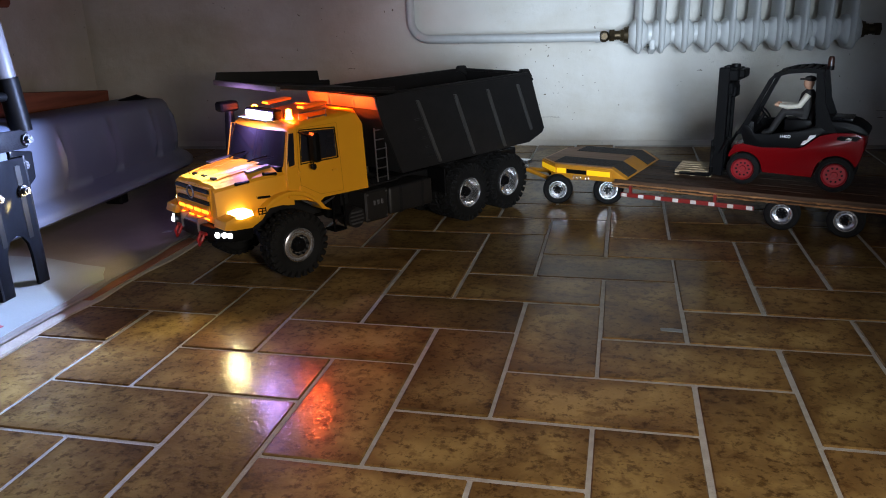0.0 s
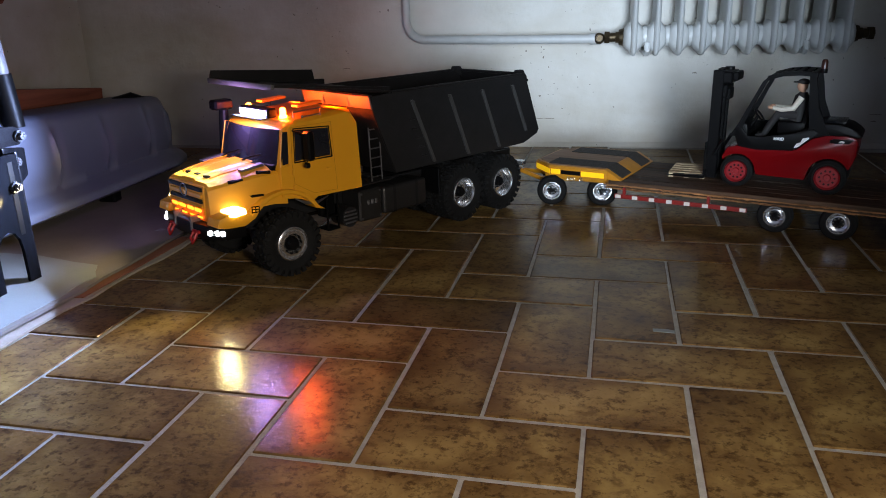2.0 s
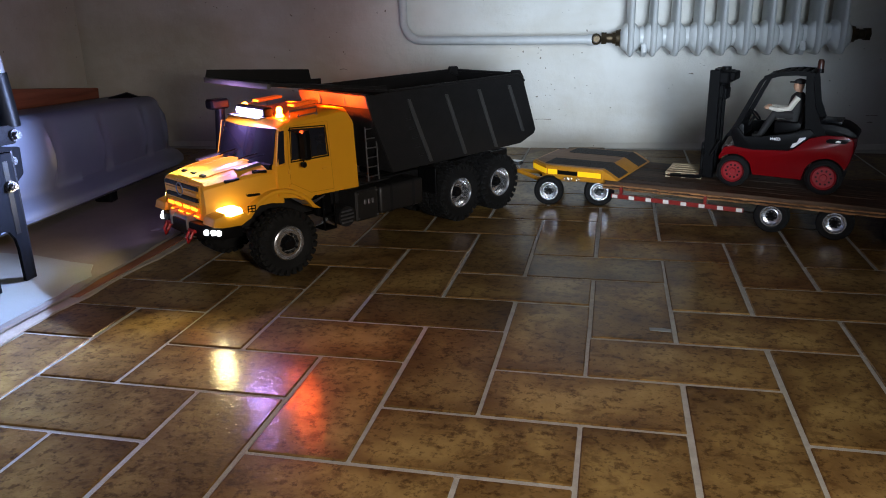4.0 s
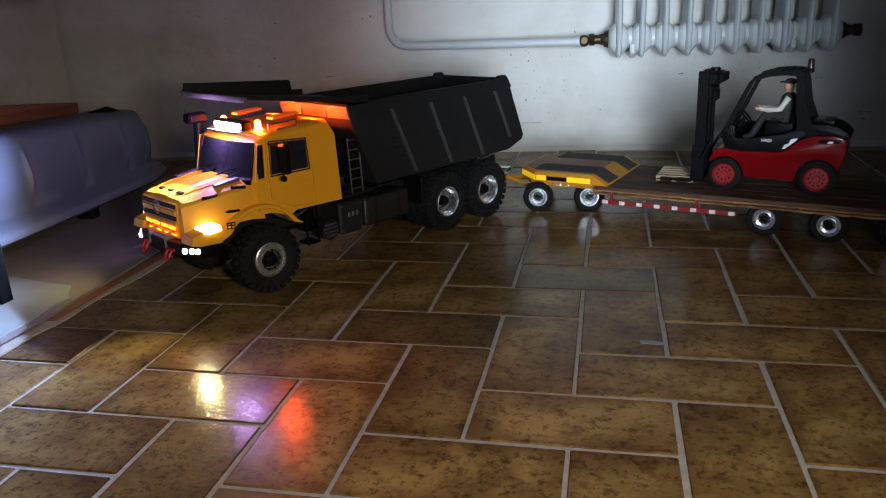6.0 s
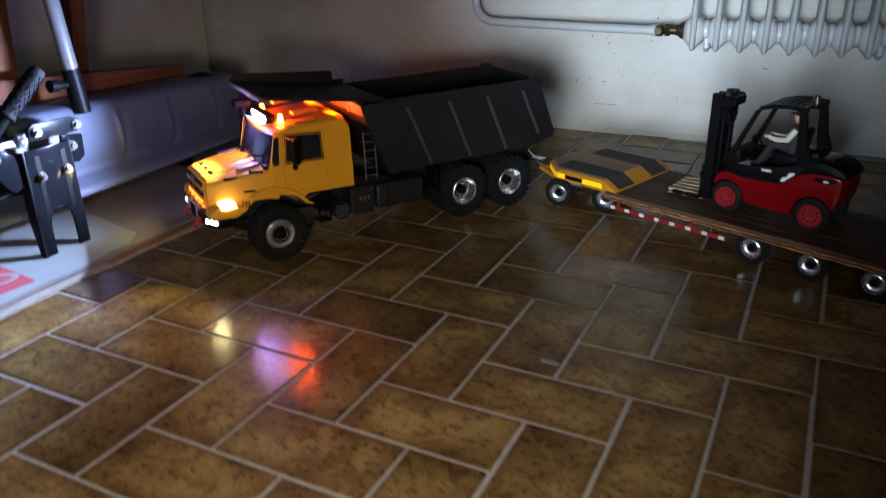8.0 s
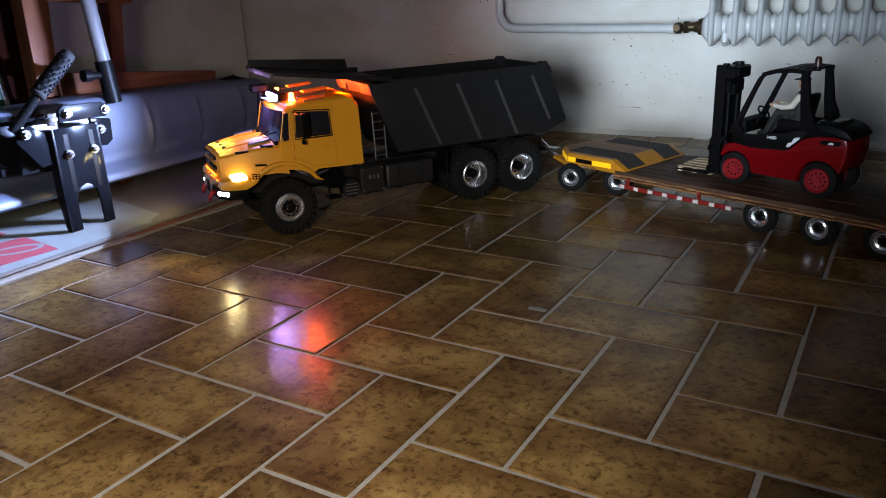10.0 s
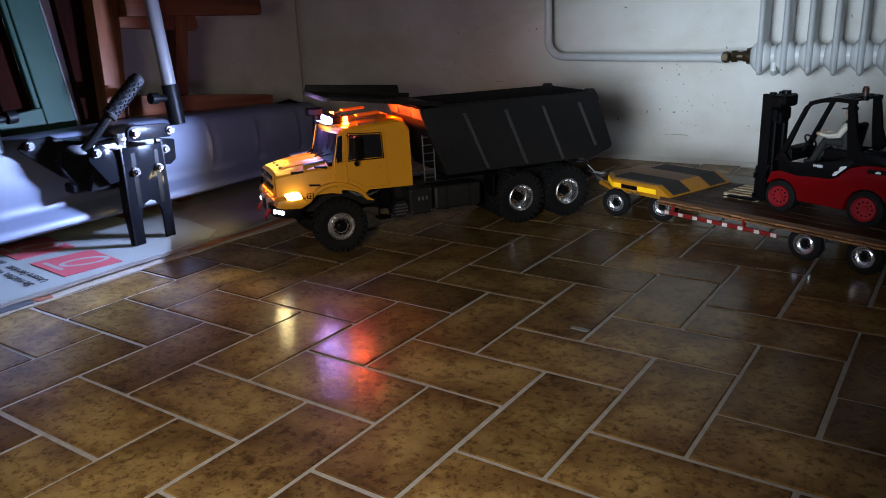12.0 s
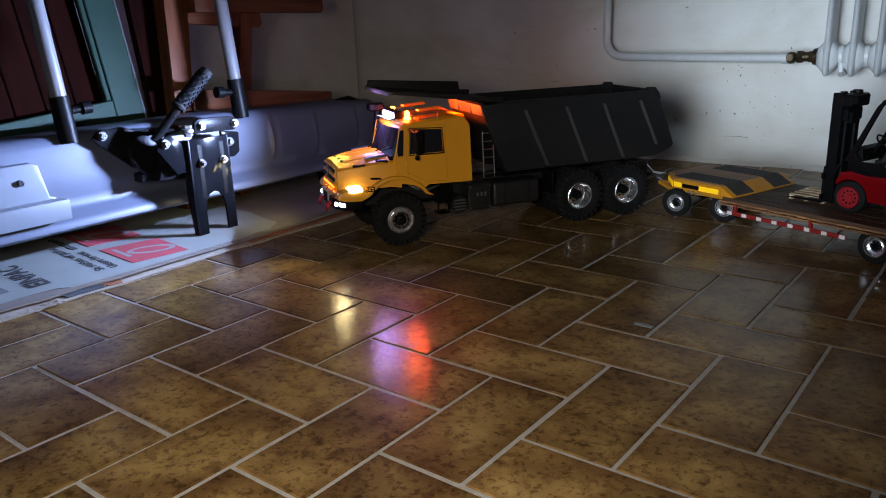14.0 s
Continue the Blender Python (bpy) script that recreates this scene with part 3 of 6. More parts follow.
def wheel(parent, x, side, steer=0.0, radius=0.050, width=0.032, y_out=0.091, dual=False):
    """side: 1 for +y, -1 for -y."""
    w = new("wheel")
    w.parent = parent
    w.matrix_basis = Matrix.Translation((x, side * y_out, radius)) @ Matrix.Rotation(radians(steer), 4, "Z") @ Matrix.Rotation(0 if side > 0 else math.pi, 4, "Z")
    ri = radius * 0.505
    bm = bmesh.new()
    for off in ((0.0,) if not dual else (0.0, -0.037)):
        prof = [(off - width + 0.004, ri), (off - width, ri + 0.006), (off - width, radius - 0.010), (off - width + 0.005, radius - 0.0035), (off - 0.005, radius - 0.0035), (off, radius - 0.010), (off - 0.0005, ri + 0.010), (off - 0.003, ri + 0.003), (off - 0.006, ri)]
        lathe(bm, prof, 48, "y")
        n = 26
        for i in range(n):
            for row, (ya, yb) in enumerate(((-0.012, -0.0015), (-0.0215, -0.0125), (-0.0305, -0.022))):
                a = 2 * math.pi * (i + (0.5 if row == 1 else 0.0)) / n
                skew = radians((14, 0, -14)[row])
                mm = Matrix.Rotation(-a, 4, "Y") @ Matrix.Translation((radius - 0.0028, off + (ya + yb) / 2, 0)) @ Matrix.Rotation(skew, 4, "X")
                box(bm, -0.0028, 0.0028, -(yb - ya) / 2, (yb - ya) / 2, -0.0039, 0.0039, 0, mm)
            a = 2 * math.pi * (i + 0.1) / n
            mm = Matrix.Rotation(-a, 4, "Y") @ Matrix.Translation((radius - 0.0075, off - 0.0012, 0))
            box(bm, -0.005, 0.005, -0.0012, 0.0016, -0.0030, 0.0030, 0, mm)
    part("tyre", bm, RUBBER, w, "deep-lugged black rubber tyre", smooth=30)
    bm = bmesh.new()
    if dual:
        prof = [(-0.004, ri + 0.001), (-0.001, ri + 0.0005), (0.0, ri - 0.001), (-0.002, ri - 0.0025), (-0.006, ri - 0.0035), (-0.019, ri - 0.006), (-0.021, ri - 0.009), (-0.021, 0.009), (-0.012, 0.0085), (-0.008, 0.007), (-0.008, 0.0005)]
    else:
        prof = [(-0.004, ri + 0.001), (-0.001, ri + 0.0005), (0.0, ri - 0.001), (-0.0025, ri - 0.0025), (-0.0045, ri - 0.0032), (-0.0048, ri - 0.0045), (-0.0012, ri - 0.0062), (-0.0010, 0.0155), (-0.0030, 0.0140), (-0.006, 0.0130), (-0.006, 0.0005)]
    lathe(bm, prof, 40, "y")
    rim = part("rim", bm, CHROME, w, "polished aluminium wheel rim", smooth=40)
    bm = bmesh.new()
    if dual:
        lathe(bm, [(-0.021, 0.0095), (-0.010, 0.009), (-0.007, 0.0075), (-0.007, 0.0004)], 20, "y")
        for i in range(10):
            a = 2 * math.pi * i / 10
            cyl(bm, (0.0135 * math.cos(a), -0.021, 0.0135 * math.sin(a)), (0.0135 * math.cos(a), -0.018, 0.0135 * math.sin(a)), 0.0014, seg=6)
        part("hub", bm, GLOSSBLACK, w)
    else:
        lathe(bm, [(-0.0055, 0.0118), (-0.003, 0.0112), (0.0025, 0.0085), (0.0035, 0.006), (0.0035, 0.0004)], 20, "y")
        for i in range(10):
            a = 2 * math.pi * i / 10
            cyl(bm, (0.0142 * math.cos(a), -0.0035, 0.0142 * math.sin(a)), (0.0142 * math.cos(a), 0.0005, 0.0142 * math.sin(a)), 0.0018, seg=6)
        part("hub", bm, GLOSSBLACK, w)
    return w


def truck_wheels():
    for s in (1, -1):
        wheel(TRUCK, 0.489, s, steer=-2, y_out=0.100)
        wheel(TRUCK, 0.111, s, radius=0.0528, dual=True)
        wheel(TRUCK, 0.003, s, radius=0.0528, dual=True)
    for x in (0.489, 0.111, 0.003):
        bm = bmesh.new()
        cyl(bm, (x, -0.07, 0.050), (x, 0.07, 0.050), 0.007, seg=12)
        blob(bm, (x, 0.012, 0.050), (0.018, 0.016, 0.018))
        part("axle", bm, CHASSIS, TRUCK)


def truck_cab():
    hw = 0.083
    side = [(0.337, 0.106), (0.426, 0.108)] + arc(0.480, 0.0475, 0.066, 128, 92, 4) + [(0.488, 0.118), (0.492, 0.160), (0.476, 0.217), (0.466, 0.2255), (0.36, 0.2325), (0.349, 0.231), (0.338, 0.2135)]
    # cab shell: the outline lofted across, with the roof edges drawn in
    bm = bmesh.new()
    rings = []
    for y, k in ((-hw, 0.0), (-hw + 0.004, 0.5), (-hw + 0.012, 1.0), (hw - 0.012, 1.0), (hw - 0.004, 0.5), (hw, 0.0)):
        ring = []
        for x, z in side:
            up = max(0.0, (z - 0.16) / 0.075)
            yy = y * (1 - 0.07 * up)
            zz = z - (1 - k) * (0.006 if z > 0.21 else 0.0)
            xx = x + (1 - k) * (0.003 if x < 0.36 else (-0.004 if x > 0.46 and z > 0.12 else 0.0))
            ring.append((xx, yy, zz))
        rings.append(ring)
    loft(bm, rings)
    cab = part("cab", bm, YELLOW, TRUCK, "glossy yellow cab shell", smooth=28)
    # windscreen, bowed
    bm = bmesh.new()
    rings = []
    for i in range(9):
        y = -0.0755 + 0.151 * i / 8
        bow = 0.010 * (1 - (y / 0.0755) ** 2)
        rings.append([(0.4905 + bow, y, 0.165), (0.4770 + bow, y * 0.93, 0.2145), (0.468 + bow, y * 0.93, 0.2135), (0.482 + bow, y, 0.164)])
    loft(bm, rings)
    part("windscreen", bm, GLASS, cab, "dark tinted windscreen")
    bm = bmesh.new()
    for y0, y1 in ((-0.05, -0.008), (0.005, 0.052)):
        tube(bm, [(0.506, y0, 0.166), (0.5035, (y0 + y1) / 2, 0.174), (0.499, y1, 0.180)], 0.0013, 6)
    part("wiper", bm, BLACK, cab)
    # black windscreen surround at the foot and the cowl
    bm = bmesh.new()
    rings = []
    for i in range(9):
        y = -0.074 + 0.148 * i / 8
        bow = 0.012 * (1 - (y / 0.08) ** 2)
        rings.append([(0.480 + bow, y, 0.156), (0.496 + bow, y, 0.1585), (0.494 + bow, y, 0.1650), (0.480 + bow, y, 0.1675)])
    loft(bm, rings)
    part("cowl", bm, BLACK, cab)
    for s in (1, -1):
        # side window with rubber frame, door gap, handle, hinges
        bm = bmesh.new()
        prism(bm, [(0.3965, 0.1665), (0.4605, 0.1670), (0.4575, 0.2125), (0.3985, 0.2085)], s * (hw - 0.0035), s * (hw - 0.0012), "xz", 0.0006)
        part("side_window", bm, GLASS, cab, "dark tinted door window")
        bm = bmesh.new()
        fr = [(0.3945, 0.1645), (0.4625, 0.1650), (0.4595, 0.2145), (0.3965, 0.2105)]
        tube(bm, [(x, s * (hw - 0.0008 - 0.035 * 0.07 * max(0, (z - 0.16) / 0.075)), z) for x, z in fr + fr[:1]], 0.0012, 6)
        part("window_frame", bm, BLACK, cab)
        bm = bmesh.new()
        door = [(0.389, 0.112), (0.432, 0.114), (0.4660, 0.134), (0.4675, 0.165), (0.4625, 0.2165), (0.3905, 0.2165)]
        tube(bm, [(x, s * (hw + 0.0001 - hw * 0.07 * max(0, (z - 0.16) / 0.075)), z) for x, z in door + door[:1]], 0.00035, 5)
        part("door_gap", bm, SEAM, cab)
        bm = bmesh.new()
        box(bm, 0.3985, 0.4085, s * hw - 0.001, s * hw + 0.0012, 0.1455, 0.149, 0.0008)
        part("door_handle", bm, YELLOW, cab)
        for z in (0.129, 0.152):
            bm = bmesh.new()
            box(bm, 0.4655, 0.4695, s * hw - 0.001, s * hw + 0.0014, z - 0.004, z + 0.004, 0.0008)
            part("hinge", bm, YELLOW, cab)
        # quarter pane in front of the door with its bright frame
        bm = bmesh.new()
        prism(bm, [(0.4735, 0.1655), (0.4875, 0.1640), (0.4770, 0.2120), (0.4705, 0.2120)], s * (hw - 0.0045), s * (hw - 0.0012), "xz")
        part("quarter_pane", bm, GLASS, cab)
        bm = bmesh.new()
        q = [(0.4725, 0.1635), (0.4890, 0.1620), (0.4780, 0.2140), (0.4695, 0.2140)]
        tube(bm, [(x, s * (hw - 0.0002 - 0.004 * (z > 0.2)), z) for x, z in q + q[:1]], 0.0011, 6)
        part("quarter_frame", bm, YELLOW, cab)
        # mirror on its arm
        bm = bmesh.new()
        tube(bm, [(0.462, s * (hw - 0.002), 0.212), (0.457, s * (hw + 0.016), 0.209), (0.452, s * (hw + 0.018), 0.198)], 0.0012, 6)
        box(bm, 0.4435, 0.4555, s * (hw + 0.019) - 0.0085, s * (hw + 0.019) + 0.0085, 0.169, 0.212, 0.0028)
        box(bm, 0.449, 0.456, s * (hw + 0.016) - 0.005, s * (hw + 0.016) + 0.005, 0.158, 0.166, 0.002)
        tube(bm, [(0.4515, s * (hw + 0.017), 0.173), (0.4525, s * (hw + 0.015), 0.163)], 0.0012, 6)
        part("mirror", bm, BLACK, cab, "black door mirror on a bent arm")
    # bonnet: a lofted shape from the scuttle to the nose
    bm = bmesh.new()
    rings = []
    for x, half, top, low, edge in ((0.478, 0.079, 0.1655, 0.106, 0.157), (0.50, 0.0785, 0.1640, 0.108, 0.1555), (0.53, 0.0750, 0.1560, 0.102, 0.1490), (0.56, 0.0690, 0.1485, 0.092, 0.1415), (0.582, 0.0630, 0.1440, 0.086, 0.1380), (0.5900, 0.0605, 0.1425, 0.085, 0.1370), (0.5935, 0.0590, 0.1385, 0.086, 0.1350)):
        r = []
        for y, z in ((-1, low), (-1.0, (low + edge) / 2), (-0.985, edge - 0.004), (-0.94, edge), (-0.80, edge + (top - edge) * 0.75), (-0.74, top - 0.001), (-0.35, top - 0.0005), (-0.30, top + 0.0015), (0.30, top + 0.0015), (0.35, top - 0.0005), (0.74, top - 0.001), (0.80, edge + (top - edge) * 0.75), (0.94, edge), (0.985, edge - 0.004), (1.0, (low + edge) / 2), (1, low)):
            r.append((x, y * half, z))
        rings.append(r)
    loft(bm, rings)
    bonnet = part("bonnet", bm, YELLOW, TRUCK, "glossy yellow sloping bonnet", smooth=17)
    for y in (-0.044, -0.020, 0.020, 0.044):
        bm = bmesh.new()
        tube(bm, [(0.500, y * 1.08, 0.1657 - abs(y) * 0.03), (0.530, y * 1.02, 0.1577 - abs(y) * 0.03), (0.560, y * 0.94, 0.1502 - abs(y) * 0.03), (0.578, y * 0.88, 0.1463 - abs(y) * 0.03)], 0.0011, 6)
        part("bonnet_crease", bm, YELLOW, bonnet)
    for y in (-0.030, -0.004, 0.022):
        bm = bmesh.new()
        box(bm, 0.573, 0.579, y, y + 0.012, 0.1440, 0.1478, 0.0008)
        part("bonnet_vent", bm, BLACK, bonnet)
    for s in (1, -1):
        bm = bmesh.new()
        prism(bm, [(0.500, 0.1615), (0.5385, 0.1520), (0.5395, 0.1555), (0.502, 0.1665)], s * 0.050, s * 0.0605, "xz", 0.0008)
        part("bonnet_grating", bm, STEEL, bonnet, "bright louvred strip on the bonnet edge")
        for x0, z in ((0.505, 0.1545), (0.5465, 0.1415), (0.518, 0.1200)):
            bm = bmesh.new()
            yy = s * (0.0790 - (x0 + 0.006 - 0.49) * 0.17)
            tube(bm, [(x0 - 0.003, yy - s * 0.001, z + 0.0008), (x0 - 0.001, yy + s * 0.003, z + 0.0016), (x0 + 0.016, yy + s * 0.0015, z - 0.0006), (x0 + 0.018, yy - s * 0.002, z - 0.0014)], 0.0019, 6)
            box(bm, x0 - 0.004, x0 + 0.0195, yy - s * 0.0005 - 0.001, yy - s * 0.0005 + 0.001, z - 0.0022, z + 0.0022, 0.0006)
            part("grab_handle", bm, BLACK, bonnet)
    # grille: slats, badge star as a plain ring
    bm = bmesh.new()
    prism(bm, [(-0.046, 0.096), (0.046, 0.096), (0.050, 0.138), (-0.050, 0.138)], 0.588, 0.5955, "yz", 0.001)
    grille = part("grille", bm, YELLOW, TRUCK)
    for i in range(4):
        bm = bmesh.new()
        z = 0.104 + 0.0085 * i
        prism(bm, [(0.595, z), (0.599, z + 0.001), (0.5985, z + 0.0052), (0.595, z + 0.006)], -0.044 - 0.001 * i, 0.044 + 0.001 * i, "xz")
        part("slat", bm, BED if i % 2 else YELLOW, grille)
    bm = bmesh.new()
    for i in range(24):
        a, b = 2 * math.pi * i / 24, 2 * math.pi * (i + 1) / 24
        tube(bm, [(0.600, 0.009 * math.cos(a), 0.1275 + 0.009 * math.sin(a)), (0.600, 0.009 * math.cos(b), 0.1275 + 0.009 * math.sin(b))], 0.0011, 5, False)
    part("badge_ring", bm, STEEL, grille)
    for y in (-0.034, -0.012, 0.012, 0.034):
        bm = bmesh.new()
        box(bm, 0.597, 0.600, y - 0.0085, y + 0.0085, 0.1000, 0.1058, 0.0012)
        part("grille_lamp", bm, LED_GRILLE, grille, "orange grille lamp glow, lower row a painted reflection")
        # lower row: glowing strips drawn in for the lamps' reflection on the bumper lip
        bm = bmesh.new()
        box(bm, 0.5955, 0.5975, y - 0.0070, y + 0.0070, 0.0905, 0.0930, 0.0008)
        part("grille_lamp", bm, LED_GRILLE, grille, "orange grille lamp glow, lower row a painted reflection")
    # wings over the front wheels with headlights
    for s in (1, -1):
        bm = bmesh.new()
        outer = arc(0.480, 0.0475, 0.0735, 172, 8, 18)
        inner = arc(0.480, 0.0475, 0.0665, 8, 172, 18)
        outline = [(0.4075, 0.0815)] + [(x, z * 1.0) for x, z in outer if 0.085 < z] + [(0.556, 0.104), (0.592, 0.0945), (0.596, 0.083), (0.58, 0.079), (0.552, 0.077)] + [(x, z) for x, z in inner if z > 0.0815]
        a, b = sorted((s * 0.0575, s * 0.0885))
        prism(bm, outline, a, b, "xz", 0.0022)
        wing = part("wing", bm, YELLOW, TRUCK, "yellow front wing")
        bm = bmesh.new()
        prism(bm, [(0.549, 0.0950), (0.568, 0.0932), (0.577, 0.0960), (0.575, 0.1018), (0.561, 0.1044), (0.551, 0.1036)], s * 0.060, s * 0.0915, "xz", 0.002)
        part("headlight", bm, LED_HEAD, wing, "lit warm-white headlight")
        bm = bmesh.new()
        for k in range(3):
            tube(bm, [(0.528, s * 0.0895, 0.095 + 0.004 * k), (0.540, s * 0.0895, 0.0955 + 0.004 * k)], 0.0008, 5)
        for k in range(3):
            tube(bm, [(0.528 + 0.006 * k, s * 0.0895, 0.094), (0.528 + 0.006 * k, s * 0.0895, 0.104)], 0.0008, 5)
        part("lamp_guard", bm, BLACK, wing)
    # bumper with winch, fog lamps, shackles
    bm = bmesh.new()
    prism(bm, [(0.560, -0.088), (0.592, -0.084), (0.606, -0.060), (0.610, -0.02), (0.610, 0.02), (0.606, 0.060), (0.592, 0.084), (0.560, 0.088), (0.56, 0.06), (0.585, 0.05), (0.585, -0.05), (0.56, -0.06)], 0.058, 0.0785, "xy", 0.0025)
    bumper = part("bumper", bm, BLACK, TRUCK, "black steel bumper with lamps and shackles")
    bm = bmesh.new()
    cyl(bm, (0.600, -0.022, 0.0765), (0.600, 0.022, 0.0765), 0.008, seg=16)
    for y in (-0.026, 0.022):
        box(bm, 0.588, 0.612, y, y + 0.004, 0.066, 0.088, 0.001)
    part("winch", bm, STEEL, bumper)
    for s in (1, -1):
        for k in range(3):
            bm = bmesh.new()
            y = s * (0.0655 + 0.0085 * k)
            x = 0.6055 - 0.0040 * k - (0.002 if k else 0)
            box(bm, x - 0.004, x + 0.002, y - 0.0031, y + 0.0031, 0.0650, 0.0725, 0.0014)
            part("fog_lamp", bm, LED_FOG, bumper, "lit white square fog lamp")
        bm = bmesh.new()
        y = s * 0.034
        tube(bm, [(0.611, y - 0.005, 0.066), (0.616, y - 0.006, 0.058), (0.617, y, 0.051), (0.616, y + 0.006, 0.058), (0.611, y + 0.005, 0.066)], 0.0022, 8)
        box(bm, 0.606, 0.612, y - 0.009, y + 0.009, 0.064, 0.069, 0.0012)
        part("shackle", bm, SHACKLE, bumper, "red recovery shackle")
    # roof: light bar, beacons, roof rack, horns, snorkel
    bm = bmesh.new()
    box(bm, 0.458, 0.474, -0.040, 0.040, 0.2275, 0.2410, 0.002)
    box(bm, 0.4735, 0.4880, -0.042, 0.042, 0.2270, 0.2284, 0.0004)
    bar = part("light_bar", bm, BLACK, cab)
    for i in range(8):
        bm = bmesh.new()
        y = -0.036 + 0.009 * i
        box(bm, 0.473, 0.4770, y + 0.0008, y + 0.0082, 0.2295, 0.2385, 0.003)
        part("led", bm, LED_WHITE, bar, "glaring violet-white LED")
    for y in (-0.048, 0.046):
        bm = bmesh.new()
        lathe(bm, [(0.226, 0.0060), (0.230, 0.0060), (0.230, 0.0046), (0.2390, 0.0044), (0.2415, 0.0030), (0.2420, 0.0003)], 16, "z", (0.452, y, 0))
        part("beacon", bm, LED_AMBER, cab, "lit orange beacon lamp")
    for s in (1, -1):
        bm = bmesh.new()
        tube(bm, [(0.448, s * 0.066, 0.2275), (0.448, s * 0.066, 0.236), (0.400, s * 0.067, 0.2375), (0.400, s * 0.067, 0.230)], 0.0011, 6)
        tube(bm, [(0.436, s * 0.0705, 0.228), (0.405, s * 0.0715, 0.2295)], 0.0011, 6)
        for x in (0.436, 0.404):
            blob(bm, (x, s * 0.0715, 0.2285), (0.0022, 0.0022, 0.0022), 8, 6)
        part("roof_rail", bm, STEEL, cab)
    for s in (1, -1):
        bm = bmesh.new()
        prism(bm, [(0.432, 0.2395), (0.388, 0.2425), (0.388, 0.2465), (0.431, 0.2440)], s * 0.048 - 0.009, s * 0.048 + 0.009, "xz", 0.0012)
        part("roof_lamp", bm, LED_PANEL, cab, "flat glowing amber lamp panel on the roof")
        bm = bmesh.new()
        box(bm, 0.4305, 0.4335, s * 0.048 - 0.007, s * 0.048 + 0.007, 0.2405, 0.2435, 0.0006)
        part("lamp_strip", bm, LED_GRILLE, cab)
    bm = bmesh.new()
    tube(bm, [(0.484, -0.078, 0.140), (0.480, -0.088, 0.165), (0.473, -0.090, 0.225), (0.472, -0.090, 0.236)], 0.0075, 12)
    box(bm, 0.460, 0.492, -0.101, -0.079, 0.231, 0.2465, 0.003)
    part("snorkel", bm, BLACK, TRUCK, "black raised air intake beside the cab")


def raise_nose(ob, kind):
    """Lift the front end to its ride height, more towards the nose."""
    for v in ob.data.vertices:
        x = v.co.x
        if kind == "bumper":
            v.co.x, v.co.z = x - 0.004, v.co.z + 0.017
        elif kind == "wing":
            k = min(1.0, max(0.0, (x - 0.42) / 0.13))
            v.co.x, v.co.z = x + 0.009 - 0.004 * k, v.co.z + 0.005 + 0.0085 * k
        else:
            v.co.z += 0.011 * min(1.0, max(0.0, (x - 0.49) / 0.06))
    for k in ob.children:
        raise_nose(k, kind)


